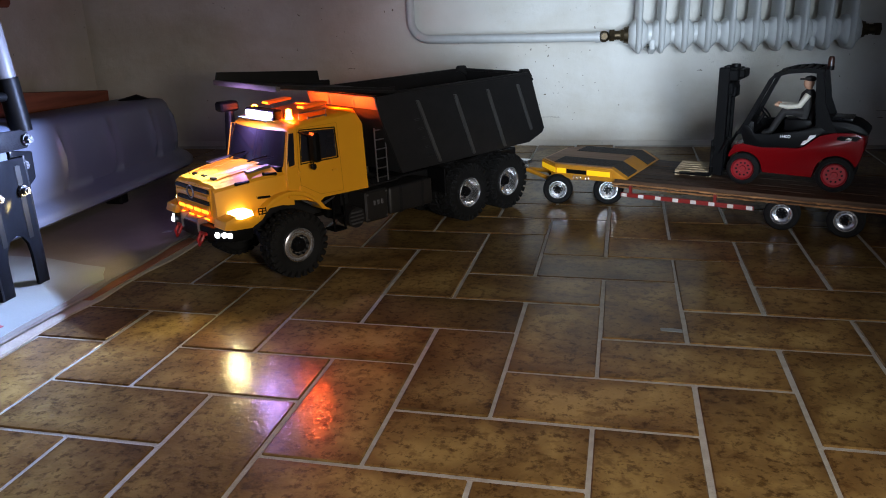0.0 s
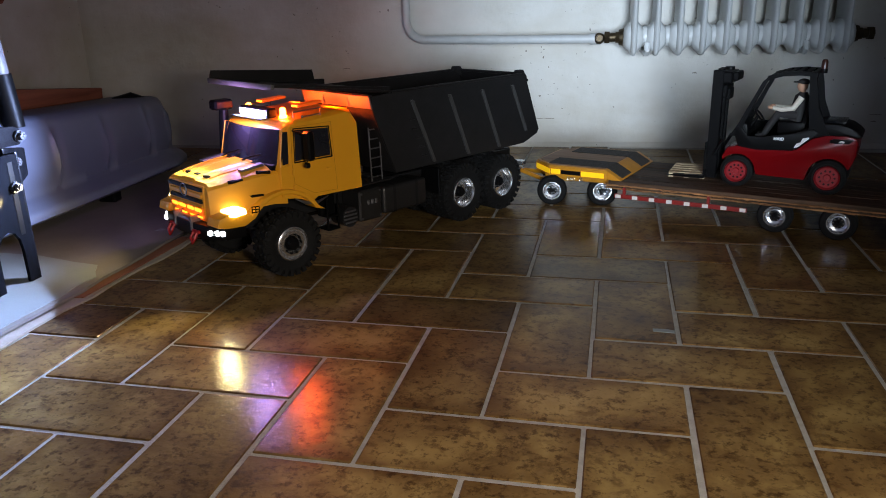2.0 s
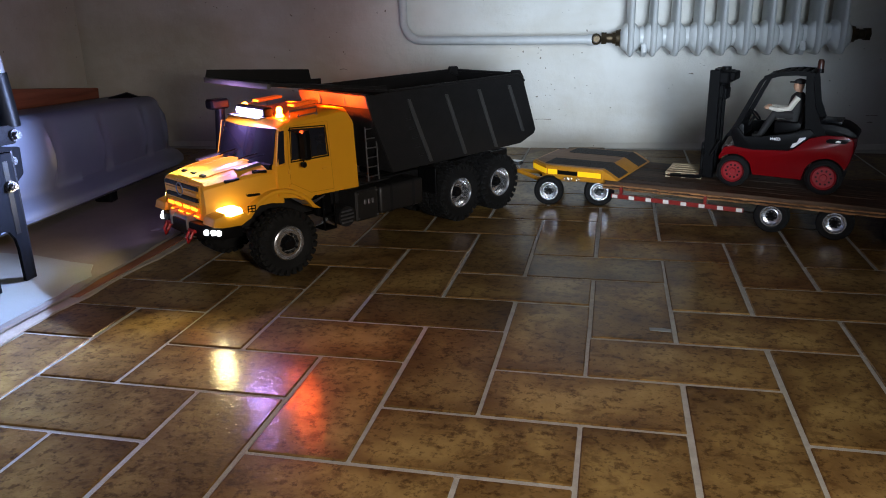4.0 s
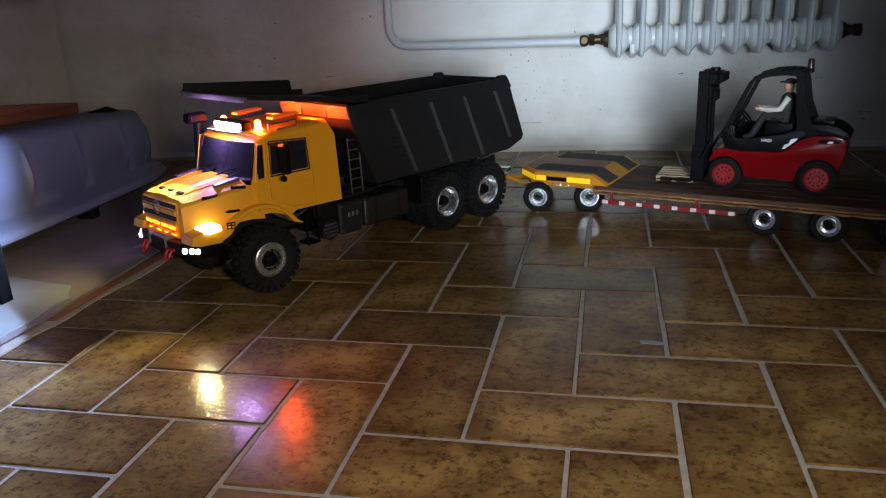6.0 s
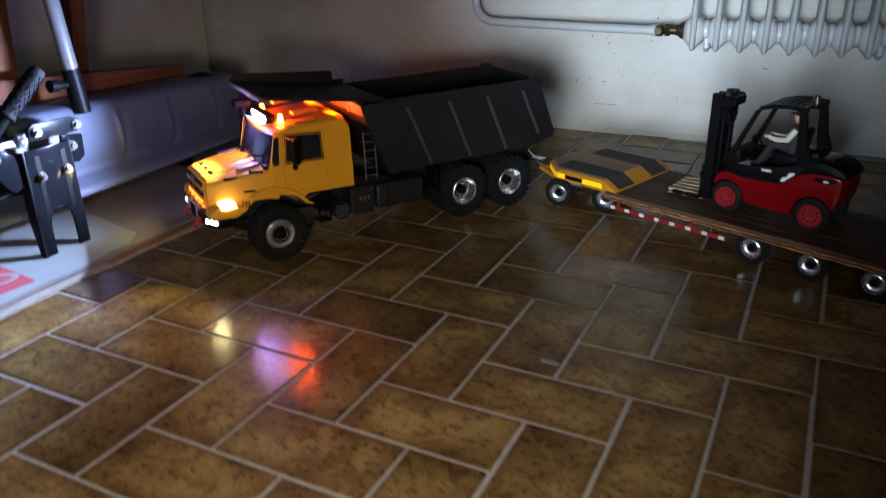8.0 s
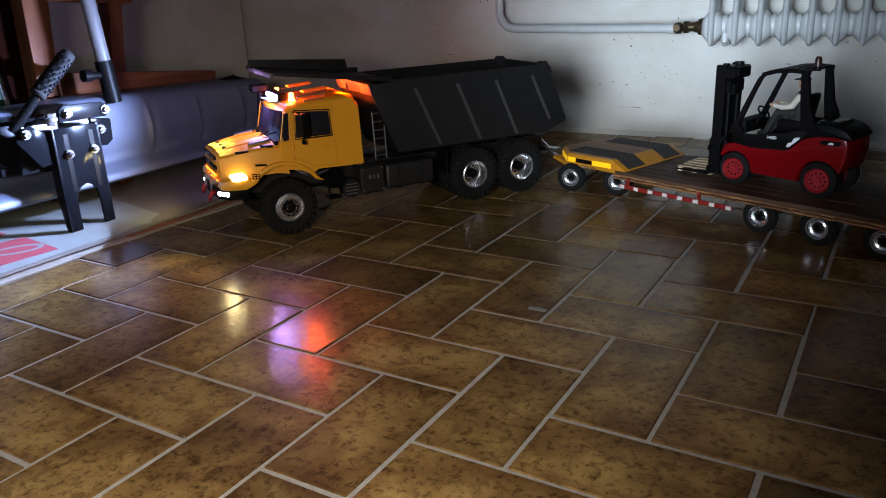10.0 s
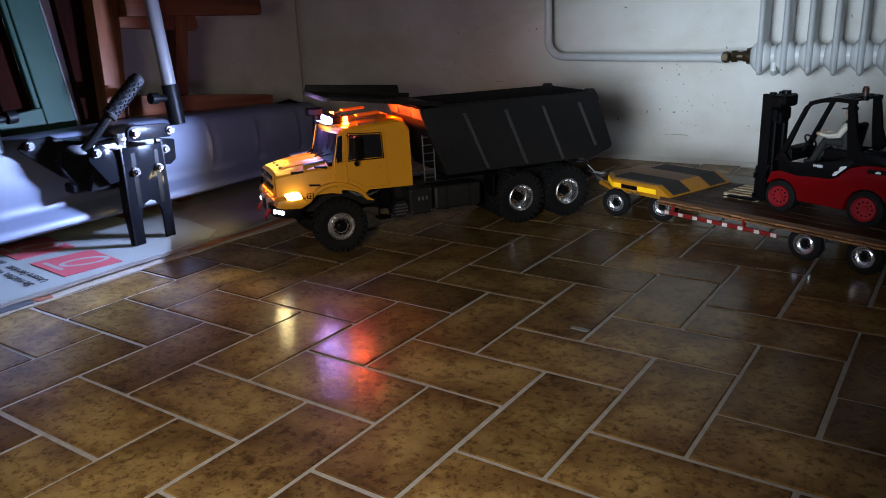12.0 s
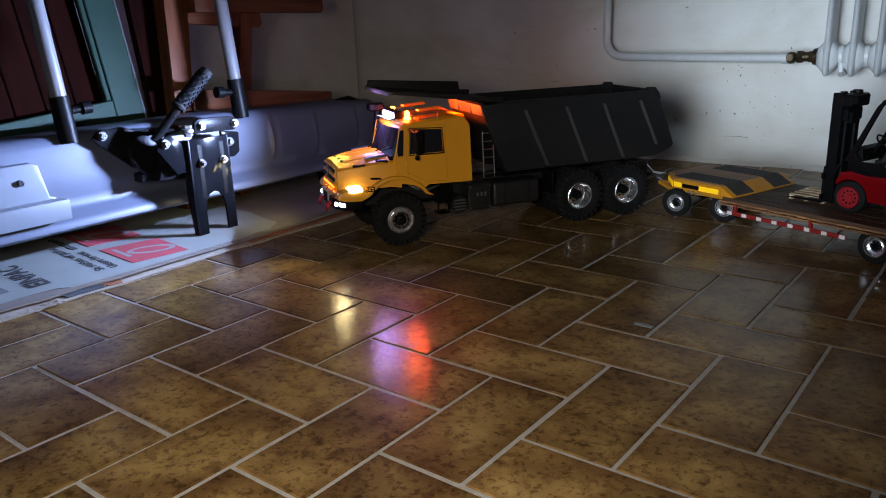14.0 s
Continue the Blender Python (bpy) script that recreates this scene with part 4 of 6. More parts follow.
def truck_chassis():
    for s in (1, -1):
        bm = bmesh.new()
        box(bm, -0.075, 0.585, s * 0.032 - 0.003, s * 0.032 + 0.003, 0.070, 0.098, 0.001)
        part("frame_rail", bm, CHASSIS, TRUCK)
        for x in (0.107, 0.0, 0.48):
            bm = bmesh.new()
            for k in range(4):
                tube(bm, [(x - 0.045 + 0.006 * k, s * 0.043, 0.072 - 0.003 * k), (x, s * 0.043, 0.054 - 0.003 * k), (x + 0.045 - 0.006 * k, s * 0.043, 0.072 - 0.003 * k)], 0.002, 6)
            part("leaf_spring", bm, CHASSIS, TRUCK)
        # fuel tank with straps and cap, battery box with pressed mark, air bottle, step
        bm = bmesh.new()
        box(bm, 0.197, 0.296, s * 0.060 - 0.024, s * 0.060 + 0.022, 0.050, 0.096, 0.006, seg=3)
        tank = part("fuel_tank", bm, TANKM, TRUCK, "satin dark grey fuel tank")
        for x in (0.222, 0.272):
            bm = bmesh.new()
            box(bm, x - 0.003, x + 0.003, s * 0.060 - 0.025, s * 0.060 + 0.0232, 0.049, 0.097, 0.006, seg=3)
            part("strap", bm, CHASSIS, tank)
        bm = bmesh.new()
        box(bm, 0.301, 0.348, s * 0.061 - 0.024, s * 0.061 + 0.023, 0.048, 0.099, 0.003)
        bb = part("battery_box", bm, TANKM, TRUCK, "dark steel battery box with a pressed mark")
        bm = bmesh.new()
        for k in range(3):
            x = 0.330 - 0.008 * k
            box(bm, x - 0.0022, x + 0.0022, s * 0.0838, s * 0.0852, 0.0745, 0.0825, 0.0008)
        part("mark", bm, STEEL, bb)
        for x, z in ((0.305, 0.053), (0.344, 0.053), (0.305, 0.094), (0.344, 0.094)):
            bm = bmesh.new()
            cyl(bm, (x, s * 0.0835, z), (x, s * 0.0853, z), 0.0017, seg=6)
            part("screw", bm, STEEL, bb)
        bm = bmesh.new()
        cyl(bm, (0.366, s * 0.050, 0.0615), (0.366, s * 0.0815, 0.0615), 0.0165, seg=24)
        bottle = part("air_filter", bm, CHASSIS, TRUCK)
        for k in range(4):
            bm = bmesh.new()
            z = 0.0525 + 0.006 * k
            w = math.sqrt(max(0.0165**2 - (z - 0.0615) ** 2, 0)) - 0.003
            box(bm, 0.366 - w, 0.366 + w, s * 0.0812, s * 0.0828, z - 0.0014, z + 0.0014, 0.0005)
            part("louvre", bm, STEEL, bottle)
        bm = bmesh.new()
        for z in (0.047, 0.068):
            box(bm, 0.386, 0.410, s * 0.066 - 0.012, s * 0.066 + 0.015, z, z + 0.003, 0.0008)
        for x in (0.386, 0.407):
            box(bm, x, x + 0.003, s * 0.081 - 0.004, s * 0.081 - 0.001, 0.047, 0.104, 0.0006)
        box(bm, 0.384, 0.412, s * 0.062 - 0.006, s * 0.062 + 0.006, 0.068, 0.105, 0.002)
        part("step", bm, BLACK, TRUCK)
        # mudguard carriers and rear mud flap
        bm = bmesh.new()
        box(bm, 0.168, 0.173, s * 0.066 - 0.022, s * 0.066 + 0.022, 0.062, 0.108, 0.001)
        part("mud_flap", bm, BLACK, TRUCK)
        # ladder and side platform behind the cab
        if s > 0:
            bm = bmesh.new()
            for x in (0.290, 0.312):
                tube(bm, [(x, 0.074, 0.108), (x + 0.002, 0.074, 0.196)], 0.0013, 6)
            for k in range(6):
                tube(bm, [(0.290, 0.074, 0.115 + 0.0155 * k), (0.3125, 0.074, 0.115 + 0.0155 * k)], 0.0011, 6)
            part("ladder", bm, STEEL, TRUCK, "thin grey metal ladder behind the cab")
            bm = bmesh.new()
            for k in range(5):
                box(bm, 0.272, 0.335, 0.046 + 0.007 * k, 0.0505 + 0.007 * k, 0.105, 0.108, 0.0005)
            part("catwalk", bm, CHASSIS, TRUCK)
    for x in (0.57, 0.42, 0.25, 0.16, -0.06):
        bm = bmesh.new()
        box(bm, x - 0.004, x + 0.004, -0.032, 0.032, 0.074, 0.094, 0.001)
        part("cross_member", bm, CHASSIS, TRUCK)
    bm = bmesh.new()
    box(bm, 0.36, 0.47, -0.028, 0.028, 0.06, 0.1, 0.006)
    part("engine", bm, BLACK, TRUCK)
    bm = bmesh.new()
    cyl(bm, (0.36, 0, 0.075), (0.107, 0, 0.055), 0.005, seg=10)
    part("drive_shaft", bm, STEEL, TRUCK)
    # cables that hang in the wheel arch
    bm = bmesh.new()
    for k in range(3):
        tube(bm, [(0.468, 0.083, 0.112), (0.452, 0.085, 0.105 - 0.002 * k), (0.43, 0.085, 0.101 - 0.002 * k), (0.405, 0.080, 0.104)], 0.0007, 5)
    part("cable", bm, STEEL, TRUCK, "thin pale cables in the wheel arch")
    # tow coupling
    bm = bmesh.new()
    box(bm, -0.083, -0.07, -0.035, 0.035, 0.066, 0.100, 0.002)
    part("rear_beam", bm, CHASSIS, TRUCK)
    bm = bmesh.new()
    box(bm, -0.10, -0.083, -0.008, 0.008, 0.070, 0.076, 0.001)
    box(bm, -0.10, -0.083, -0.008, 0.008, 0.083, 0.089, 0.001)
    cyl(bm, (-0.094, 0, 0.066), (-0.094, 0, 0.093), 0.003, seg=10)
    part("coupling", bm, STEEL, TRUCK)


def truck_bed():
    hw, th = 0.088, 0.004
    outline = [(0.270, 0.117), (0.3145, 0.2235), (0.3145, 0.246), (0.274, 0.248), (-0.036, 0.2485), (-0.052, 0.2475), (-0.068, 0.235), (-0.106, 0.140), (-0.101, 0.132), (-0.060, 0.118)]
    bm = bmesh.new()
    box(bm, -0.06, 0.27, -0.06, 0.06, 0.1165, 0.121, 0.001)
    body = part("tipper_body", bm, BED, TRUCK, "matt black ribbed tipper body, empty")
    for s in (1, -1):
        bm = bmesh.new()
        a, b = sorted((s * hw, s * (hw - th)))
        prism(bm, outline, a, b, "xz", 0.0012)
        part("side_wall", bm, BED, body)
        for xt, xb in ((0.228, 0.180), (0.140, 0.094), (0.057, 0.010), (-0.026, -0.068)):
            bm = bmesh.new()
            zt, zb = 0.232, 0.122 if xb > -0.06 else 0.142
            prism(bm, [(xb, zb), (xb + 0.0065, zb), (xt + 0.0065, zt), (xt, zt)], s * (hw - 0.001), s * (hw + 0.0035), "xz", 0.0012)
            part("rib", bm, RIB, body)
        bm = bmesh.new()
        for k in range(5):
            z = 0.135 + 0.016 * k
            x = 0.2 + (z - 0.122) * 0.43
            box(bm, x - 0.006, x + 0.006, s * (hw - 0.0005) - 0.001, s * (hw - 0.0005) + 0.0022, z, z + 0.003, 0.0006)
        part("rung", bm, BED, body)
        # top rail
        bm = bmesh.new()
        tube(bm, [(0.274, s * (hw - 0.001), 0.249), (-0.036, s * (hw - 0.001), 0.2495), (-0.053, s * (hw - 0.001), 0.2485), (-0.0695, s * (hw - 0.001), 0.236)], 0.0026, 8)
        part("top_rail", bm, BED, body)
        # sloping inner flank of the bowl
        bm = bmesh.new()
        loft(bm, [[(0.27, s * (hw - th), 0.165), (0.27, s * 0.052, 0.122), (0.27, s * 0.056, 0.1195), (0.27, s * (hw - th), 0.16)],
                  [(-0.075, s * (hw - th), 0.165), (-0.06, s * 0.052, 0.122), (-0.06, s * 0.056, 0.1195), (-0.075, s * (hw - th), 0.16)]])
        part("bowl_flank", bm, BED, body)
    # front wall, rear lip and canopy over the cab
    bm = bmesh.new()
    prism(bm, [(0.266, 0.117), (0.270, 0.117), (0.3145, 0.2235), (0.3145, 0.2480), (0.3105, 0.2480), (0.3105, 0.2245)], -hw + th, hw - th, "xz")
    part("front_wall", bm, BED, body)
    bm = bmesh.new()
    prism(bm, [(0.3150, 0.2265), (0.3175, 0.2265), (0.3230, 0.2465), (0.3200, 0.2470)], -hw - 0.001, hw + 0.001, "xz", 0.0006)
    for y in (-0.03, 0.035):
        box(bm, 0.3165, 0.3225, y - 0.0012, y + 0.0012, 0.228, 0.2440, 0.0004)
    part("headboard", bm, CANOPY, body, "headboard in lightened grey, lit orange by the roof lamps")
    # tailgate with its corner posts
    bm = bmesh.new()
    prism(bm, [(-0.0650, 0.2440), (-0.0600, 0.2475), (-0.0960, 0.1400), (-0.1010, 0.1400)], -hw + th, hw - th, "xz", 0.0008)
    tail = part("tailgate", bm, BED, body, "sloping black tailgate")
    for s in (1, -1):
        bm = bmesh.new()
        prism(bm, [(-0.0360, 0.2475), (-0.0430, 0.2575), (-0.0590, 0.2570), (-0.0705, 0.2420), (-0.0640, 0.2370)], s * (hw - 0.006) - 0.0045, s * (hw - 0.006) + 0.0045, "xz", 0.001)
        part("corner_post", bm, BED, tail)
    bm = bmesh.new()
    tube(bm, [(-0.0605, -hw + 0.006, 0.2490), (-0.0605, hw - 0.006, 0.2490)], 0.0028, 8)
    part("tail_rail", bm, BED, tail)
    bm = bmesh.new()
    prism(bm, [(-0.060, 0.118), (-0.056, 0.122), (-0.098, 0.140), (-0.104, 0.137), (-0.101, 0.132)], -hw + th, hw - th, "xz")
    part("rear_lip", bm, BED, body)
    bm = bmesh.new()
    prism(bm, [(0.272, 0.2475), (0.493, 0.2770), (0.493, 0.2800), (0.272, 0.2515)], -hw, hw, "xz", 0.0006)
    can = part("canopy", bm, BED, body, "flat black canopy reaching over the cab")
    for s in (1, -1):
        bm = bmesh.new()
        a, b = sorted((s * hw, s * (hw - 0.003)))
        if s < 0:
            prism(bm, [(0.276, 0.252), (0.493, 0.2800), (0.4890, 0.2925), (0.300, 0.2785), (0.297, 0.262), (0.276, 0.261)], a, b, "xz", 0.0006)
        else:
            prism(bm, [(0.276, 0.252), (0.493, 0.2800), (0.493, 0.2825), (0.305, 0.2600), (0.276, 0.2585)], a, b, "xz", 0.0006)
        part("canopy_lip", bm, BED, can)
    # paler strip painted in for the lamplit front edge of the canopy
    bm = bmesh.new()
    prism(bm, [(0.489, 0.2745), (0.4955, 0.2735), (0.4955, 0.2815), (0.489, 0.2805)], -hw, hw, "xz", 0.0006)
    part("canopy_edge", bm, CANOPY, can)
    bm = bmesh.new()
    box(bm, 0.02, 0.25, -0.028, 0.028, 0.099, 0.117, 0.002)
    part("subframe", bm, BLACK, TRUCK)


truck_wheels()
truck_cab()
for _ob in TRUCK.children:
    _name = _ob.name.split(".")[0]
    if _name in ("bonnet", "grille", "wing", "bumper"):
        raise_nose(_ob, _name)
truck_chassis()
truck_bed()

# the light that the truck's own lamps throw
TM = TRUCK.matrix_world


def on_truck(p):
    return TM @ Vector(p)


lamp("light_bar_beam", "AREA", look(on_truck((0.4785, 0.0, 0.2345)), on_truck((0.98, -0.02, 0.2400))), 17.0, (0.40, 0.55, 1.0), 0.070, size_y=0.006, spread=116)
lamp("beacon_light", "SPOT", look(on_truck((0.457, 0.0525, 0.2400)), on_truck((0.677, 0.4725, 0.0))), 1.7, (1.0, 0.085, 0.010), 0.0045, 70, 0.7)
lamp("light_bar_glow", "POINT", Matrix.Translation(on_truck((0.506, 0.0, 0.2380))), 1.2, (0.60, 0.36, 1.0), 0.006)
for _s in (1, -1):
    lamp("roof_lamp_light", "AREA", look(on_truck((0.372, _s * 0.050, 0.2415)), on_truck((0.319, _s * 0.046, 0.2350))), 0.42, (1.0, 0.085, 0.005), 0.030, size_y=0.006, spread=120)
    lamp("headlight_beam", "SPOT", look(on_truck((0.606, _s * 0.087, 0.109)), on_truck((0.93, _s * 0.30, 0.06))), 1.1, (1.0, 0.80, 0.34), 0.011, 120, 0.8)

# ---- the trailer, the forklift and the pallet ----
TDIR = math.atan2(-0.327, 0.945)
RIDE = 0.0035
TRAILER = thing("flatbed_trailer", Matrix.Translation((-0.05, 0.815, RIDE)) @ Matrix.Rotation(TDIR, 4, "Z"),
                "low wooden-decked model trailer with a yellow raised front", "model trailer")
DECK, RAISED, TW = 0.0585, 0.077, 0.195


def small_wheel(parent, x, y, r=0.0285, width=0.016, side=-1, tyre_mat=RUBBER):
    w = new("wheel")
    w.parent = parent
    w.matrix_basis = Matrix.Translation((x, y, r - RIDE)) @ Matrix.Rotation(0 if side > 0 else math.pi, 4, "Z")
    ri = r * 0.61
    bm = bmesh.new()
    lathe(bm, [(-width + 0.002, ri), (-width, ri + 0.003), (-width, r - 0.003), (-width + 0.003, r), (-width * 0.66, r), (-width * 0.64, r - 0.0012), (-width * 0.36, r - 0.0012), (-width * 0.34, r), (-0.003, r), (0, r - 0.003), (0, ri + 0.003), (-0.002, ri)], 36, "y")
    part("tyre", bm, tyre_mat, w, smooth=30)
    bm = bmesh.new()
    lathe(bm, [(-0.002, ri + 0.0005), (0.0005, ri), (0.0005, ri - 0.0015), (-0.003, ri - 0.003), (-0.006, ri - 0.0035), (-0.007, ri - 0.006), (-0.005, 0.007), (-0.006, 0.0062), (-0.006, 0.0003)], 32, "y")
    part("rim", bm, CHROME, w, "bright aluminium rim", smooth=40)
    bm = bmesh.new()
    lathe(bm, [(-0.0068, 0.0098), (-0.0046, 0.0090), (-0.0040, 0.0055), (-0.001, 0.005), (0.0005, 0.0036), (0.0005, 0.0003)], 18, "y")
    hub = part("hub", bm, GLOSSBLACK, w)
    bm = bmesh.new()
    for i in range(8):
        a = 2 * math.pi * i / 8
        cyl(bm, (0.0074 * math.cos(a), -0.0065, 0.0074 * math.sin(a)), (0.0074 * math.cos(a), -0.0030, 0.0074 * math.sin(a)), 0.0011, seg=6)
    part("wheel_nuts", bm, CHROME, hub)
    return w


def trailer():
    # raised front deck with anti-slip strips and reflectors
    bm = bmesh.new()
    prism(bm, [(0.050, 0.0), (0.160, 0.0), (0.160, TW), (0.050, TW), (0.004, TW - 0.04), (0.004, 0.04)], 0.066, RAISED, "xy", 0.0015)
    front = part("raised_deck", bm, TRAILER_YELLOW, TRAILER, "worn yellow raised front deck")
    for y0, y1 in ((0.014, 0.066), (TW - 0.066, TW - 0.014)):
        bm = bmesh.new()
        box(bm, 0.040, 0.158, y0, y1, RAISED + 0.0004, RAISED + 0.0018, 0.0004)
        part("grip_strip", bm, PADBLACK, front, "black anti-slip strip")
        bm = bmesh.new()
        prism(bm, [(0.1585, RAISED + 0.0002), (0.1585, RAISED + 0.0018), (0.1875, DECK + 0.0042), (0.1875, DECK + 0.0024)], y0, y1, "xz")
        part("ramp_grip", bm, PADBLACK, front)
    bm = bmesh.new()
    prism(bm, [(0.1602, 0.060), (0.1602, RAISED), (0.190, DECK + 0.0012), (0.190, DECK + 0.0003), (0.17, DECK + 0.0003)], 0.0, TW, "xz", 0.0004)
    part("ramp", bm, TRAILER_YELLOW, front, "yellow sloping ramp down to the deck")
    bm = bmesh.new()
    prism(bm, [(0.053, 0.006), (0.157, 0.006), (0.157, TW - 0.006), (0.053, TW - 0.006), (0.010, TW - 0.043), (0.010, 0.043)], RAISED, RAISED + 0.0008, "xy")
    part("deck_sheet", bm, FRONTDECK, front, "worn tan deck sheet")
    for y, s in ((0.0, -1), (TW, 1)):
        bm = bmesh.new()
        box(bm, 0.049, 0.162, y - 0.002, y + 0.002, 0.058, RAISED - 0.002, 0.0006)
        skirt = part("skirt", bm, TRAILER_YELLOW, front)
        bm = bmesh.new()
        box(bm, 0.072, 0.112, y + s * 0.0005 - 0.002, y + s * 0.0005 + 0.002, 0.0615, 0.0695, 0.0006)
        part("vent_slot", bm, BLACK, skirt)
        bm = bmesh.new()
        box(bm, 0.113, 0.158, y + s * 0.0008 - 0.002, y + s * 0.0008 + 0.002, 0.0610, 0.0705, 0.0006)
        part("reflector", bm, TAPE_YELLOW_GLOW, skirt, "yellow reflective tape with an added glow")
        bm = bmesh.new()
        box(bm, 0.052, 0.071, y + s * 0.0008 - 0.002, y + s * 0.0008 + 0.002, 0.0610, 0.0705, 0.0006)
        part("reflector", bm, TAPE_YELLOW_GLOW, skirt, "yellow reflective tape with an added glow")
        # the slanted corner in front of it
        yi = y - s * 0.040
        bm = bmesh.new()
        prism(bm, [(0.049, y + s * 0.002), (0.003, yi + s * 0.002), (0.005, yi - s * 0.002), (0.051, y - s * 0.002)], 0.058, RAISED - 0.002, "xy")
        corner = part("corner_skirt", bm, TRAILER_YELLOW, front)
        bm = bmesh.new()
        prism(bm, [(0.0485, y + s * 0.0030), (0.0042, yi + s * 0.0030 + s * 0.0014), (0.007, yi), (0.051, y)], 0.0610, 0.0705, "xy")
        part("reflector", bm, TAPE_YELLOW_GLOW, corner, "yellow reflective tape with an added glow")
        # lashing rings under the side
        for x in (0.088, 0.097, 0.112):
            bm = bmesh.new()
            for i in range(12):
                a, b = 2 * math.pi * i / 12, 2 * math.pi * (i + 1) / 12
                tube(bm, [(x + 0.0030 * math.cos(a), y - s * 0.001, 0.0540 + 0.0036 * math.sin(a)), (x + 0.0030 * math.cos(b), y - s * 0.001, 0.0540 + 0.0036 * math.sin(b))], 0.0009, 6, False)
            part("lashing_ring", bm, CHROME, skirt, "small bright steel ring")
    bm = bmesh.new()
    box(bm, 0.030, 0.165, 0.02, TW - 0.02, 0.046, 0.066, 0.002)
    part("front_frame", bm, TRAILER_YELLOW, TRAILER)
    # steered front bogie, turned against the deck
    bogie = new("front_bogie")
    bogie.parent = TRAILER
    bogie.matrix_basis = Matrix.Translation((0.060, 0.115, 0)) @ Matrix.Rotation(radians(21.5), 4, "Z")
    bm = bmesh.new()
    cyl(bm, (0, 0, 0.038), (0, 0, 0.047), 0.05, seg=28)
    for x in (-0.048, 0.048):
        box(bm, x - 0.004, x + 0.004, -0.075, 0.075, 0.022, 0.029, 0.001)
    for y in (-0.03, 0.03):
        box(bm, -0.075, 0.075, y - 0.004, y + 0.004, 0.029, 0.038, 0.001)
    turn = mesh_ob("turntable", bm, TRAILER_YELLOW, 35)
    turn.parent = bogie
    for x in (-0.048, 0.048):
        for y, s in ((-0.098, -1), (0.098, 1)):
            small_wheel(bogie, x, y, side=s)
    # drawbar
    bm = bmesh.new()
    tube(bm, [(-0.074, -0.03, 0.034), (-0.115, -0.008, 0.045)], 0.0042, 8)
    tube(bm, [(-0.074, 0.03, 0.034), (-0.115, -0.002, 0.045)], 0.0042, 8)
    bar = mesh_ob("drawbar", bm, TRAILER_YELLOW, 35)
    bar.parent = bogie
    bm = bmesh.new()
    tube(bm, [(-0.112, -0.005, 0.045), (-0.135, 0.004, 0.060), (-0.158, 0.012, 0.076)], 0.0045, 8)
    prism(bm, [(-0.150, 0.0), (-0.112, -0.014), (-0.106, 0.004), (-0.146, 0.018)], 0.056, 0.064, "xy", 0.001)
    eye = mesh_ob("tow_eye", bm, CHROME, 35)
    eye.parent = bogie
    eye["label"] = "bright bare-metal tow eye"
    # timber deck: boards lengthwise with ragged edges
    n = 7
    for i in range(n):
        bm = bmesh.new()
        y0, y1 = TW * i / n + 0.0006, TW * (i + 1) / n - 0.0006
        rng = random.Random(i)
        cuts = 14
        rings = []
        for k in range(cuts + 1):
            x = 0.166 + (0.80 - 0.166) * k / cuts
            a = y0 + (rng.uniform(-0.0022, 0.0012) if i == 0 else 0)
            b = y1 + (rng.uniform(-0.0012, 0.0022) if i == n - 1 else 0)
            dz = rng.uniform(-0.0005, 0.0005)
            rings.append([(x, a, DECK - 0.0065), (x, b, DECK - 0.0065), (x, b, DECK + dz - 0.0008), (x, b - 0.0008, DECK + dz), (x, a + 0.0008, DECK + dz), (x, a, DECK + dz - 0.0008)])
        loft(bm, rings)
        part("plank", bm, DECKWOOD, TRAILER, smooth=30)
    for y, s in ((0.0, -1), (TW, 1)):
        for lay, (z0, z1, off) in enumerate(((DECK - 0.0092, DECK - 0.0068, 0.0016), (DECK - 0.0150, DECK - 0.0125, 0.0006))):
            bm = bmesh.new()
            rng = random.Random(40 + lay)
            rings = []
            for k in range(91):
                x = 0.162 + 0.638 * k / 90
                d = off + rng.uniform(-0.0018, 0.0014) + (rng.uniform(-0.004, 0.002) if rng.random() < 0.15 else 0.0)
                yy = y + s * d
                rings.append([(x, yy - s * 0.010, z0), (x, yy, z0 + rng.uniform(-0.0006, 0.0006)), (x, yy + s * 0.0006, (z0 + z1) / 2), (x, yy, z1 + rng.uniform(-0.0004, 0.0004)), (x, yy - s * 0.010, z1)])
            loft(bm, rings)
            part("edge_board", bm, EDGEWOOD, TRAILER, "rough splintered brown edge board", smooth=30)
        bm = bmesh.new()
        box(bm, 0.163, 0.799, y - s * 0.006 - 0.004, y - s * 0.006 + 0.004, DECK - 0.0125, DECK - 0.0092)
        part("edge_core", bm, DECKWOOD, TRAILER)
        # red and white guard rail on brackets
        bm = bmesh.new()
        box(bm, 0.180, 0.412, y - 0.0015 + s * 0.002, y + 0.0015 + s * 0.002, 0.0275, 0.0355, 0.0006)
        rail = part("side_guard", bm, TAPE_RED, TRAILER, "red side guard with white reflective blocks")
        for k in range(8):
            bm = bmesh.new()
            x = 0.182 + 0.0312 * k
            box(bm, x, x + 0.010, y - 0.0015 + s * 0.0026, y + 0.0015 + s * 0.0026, 0.0282, 0.0348, 0.0004)
            part("white_block", bm, TAPE_WHITE, rail)
        for x in (0.195, 0.345):
            bm = bmesh.new()
            box(bm, x, x + 0.005, y - 0.003, y + 0.003, 0.0335, DECK - 0.010, 0.0005)
            part("bracket", bm, TAPE_RED, rail)
    for y in (0.055, TW - 0.055):
        bm = bmesh.new()
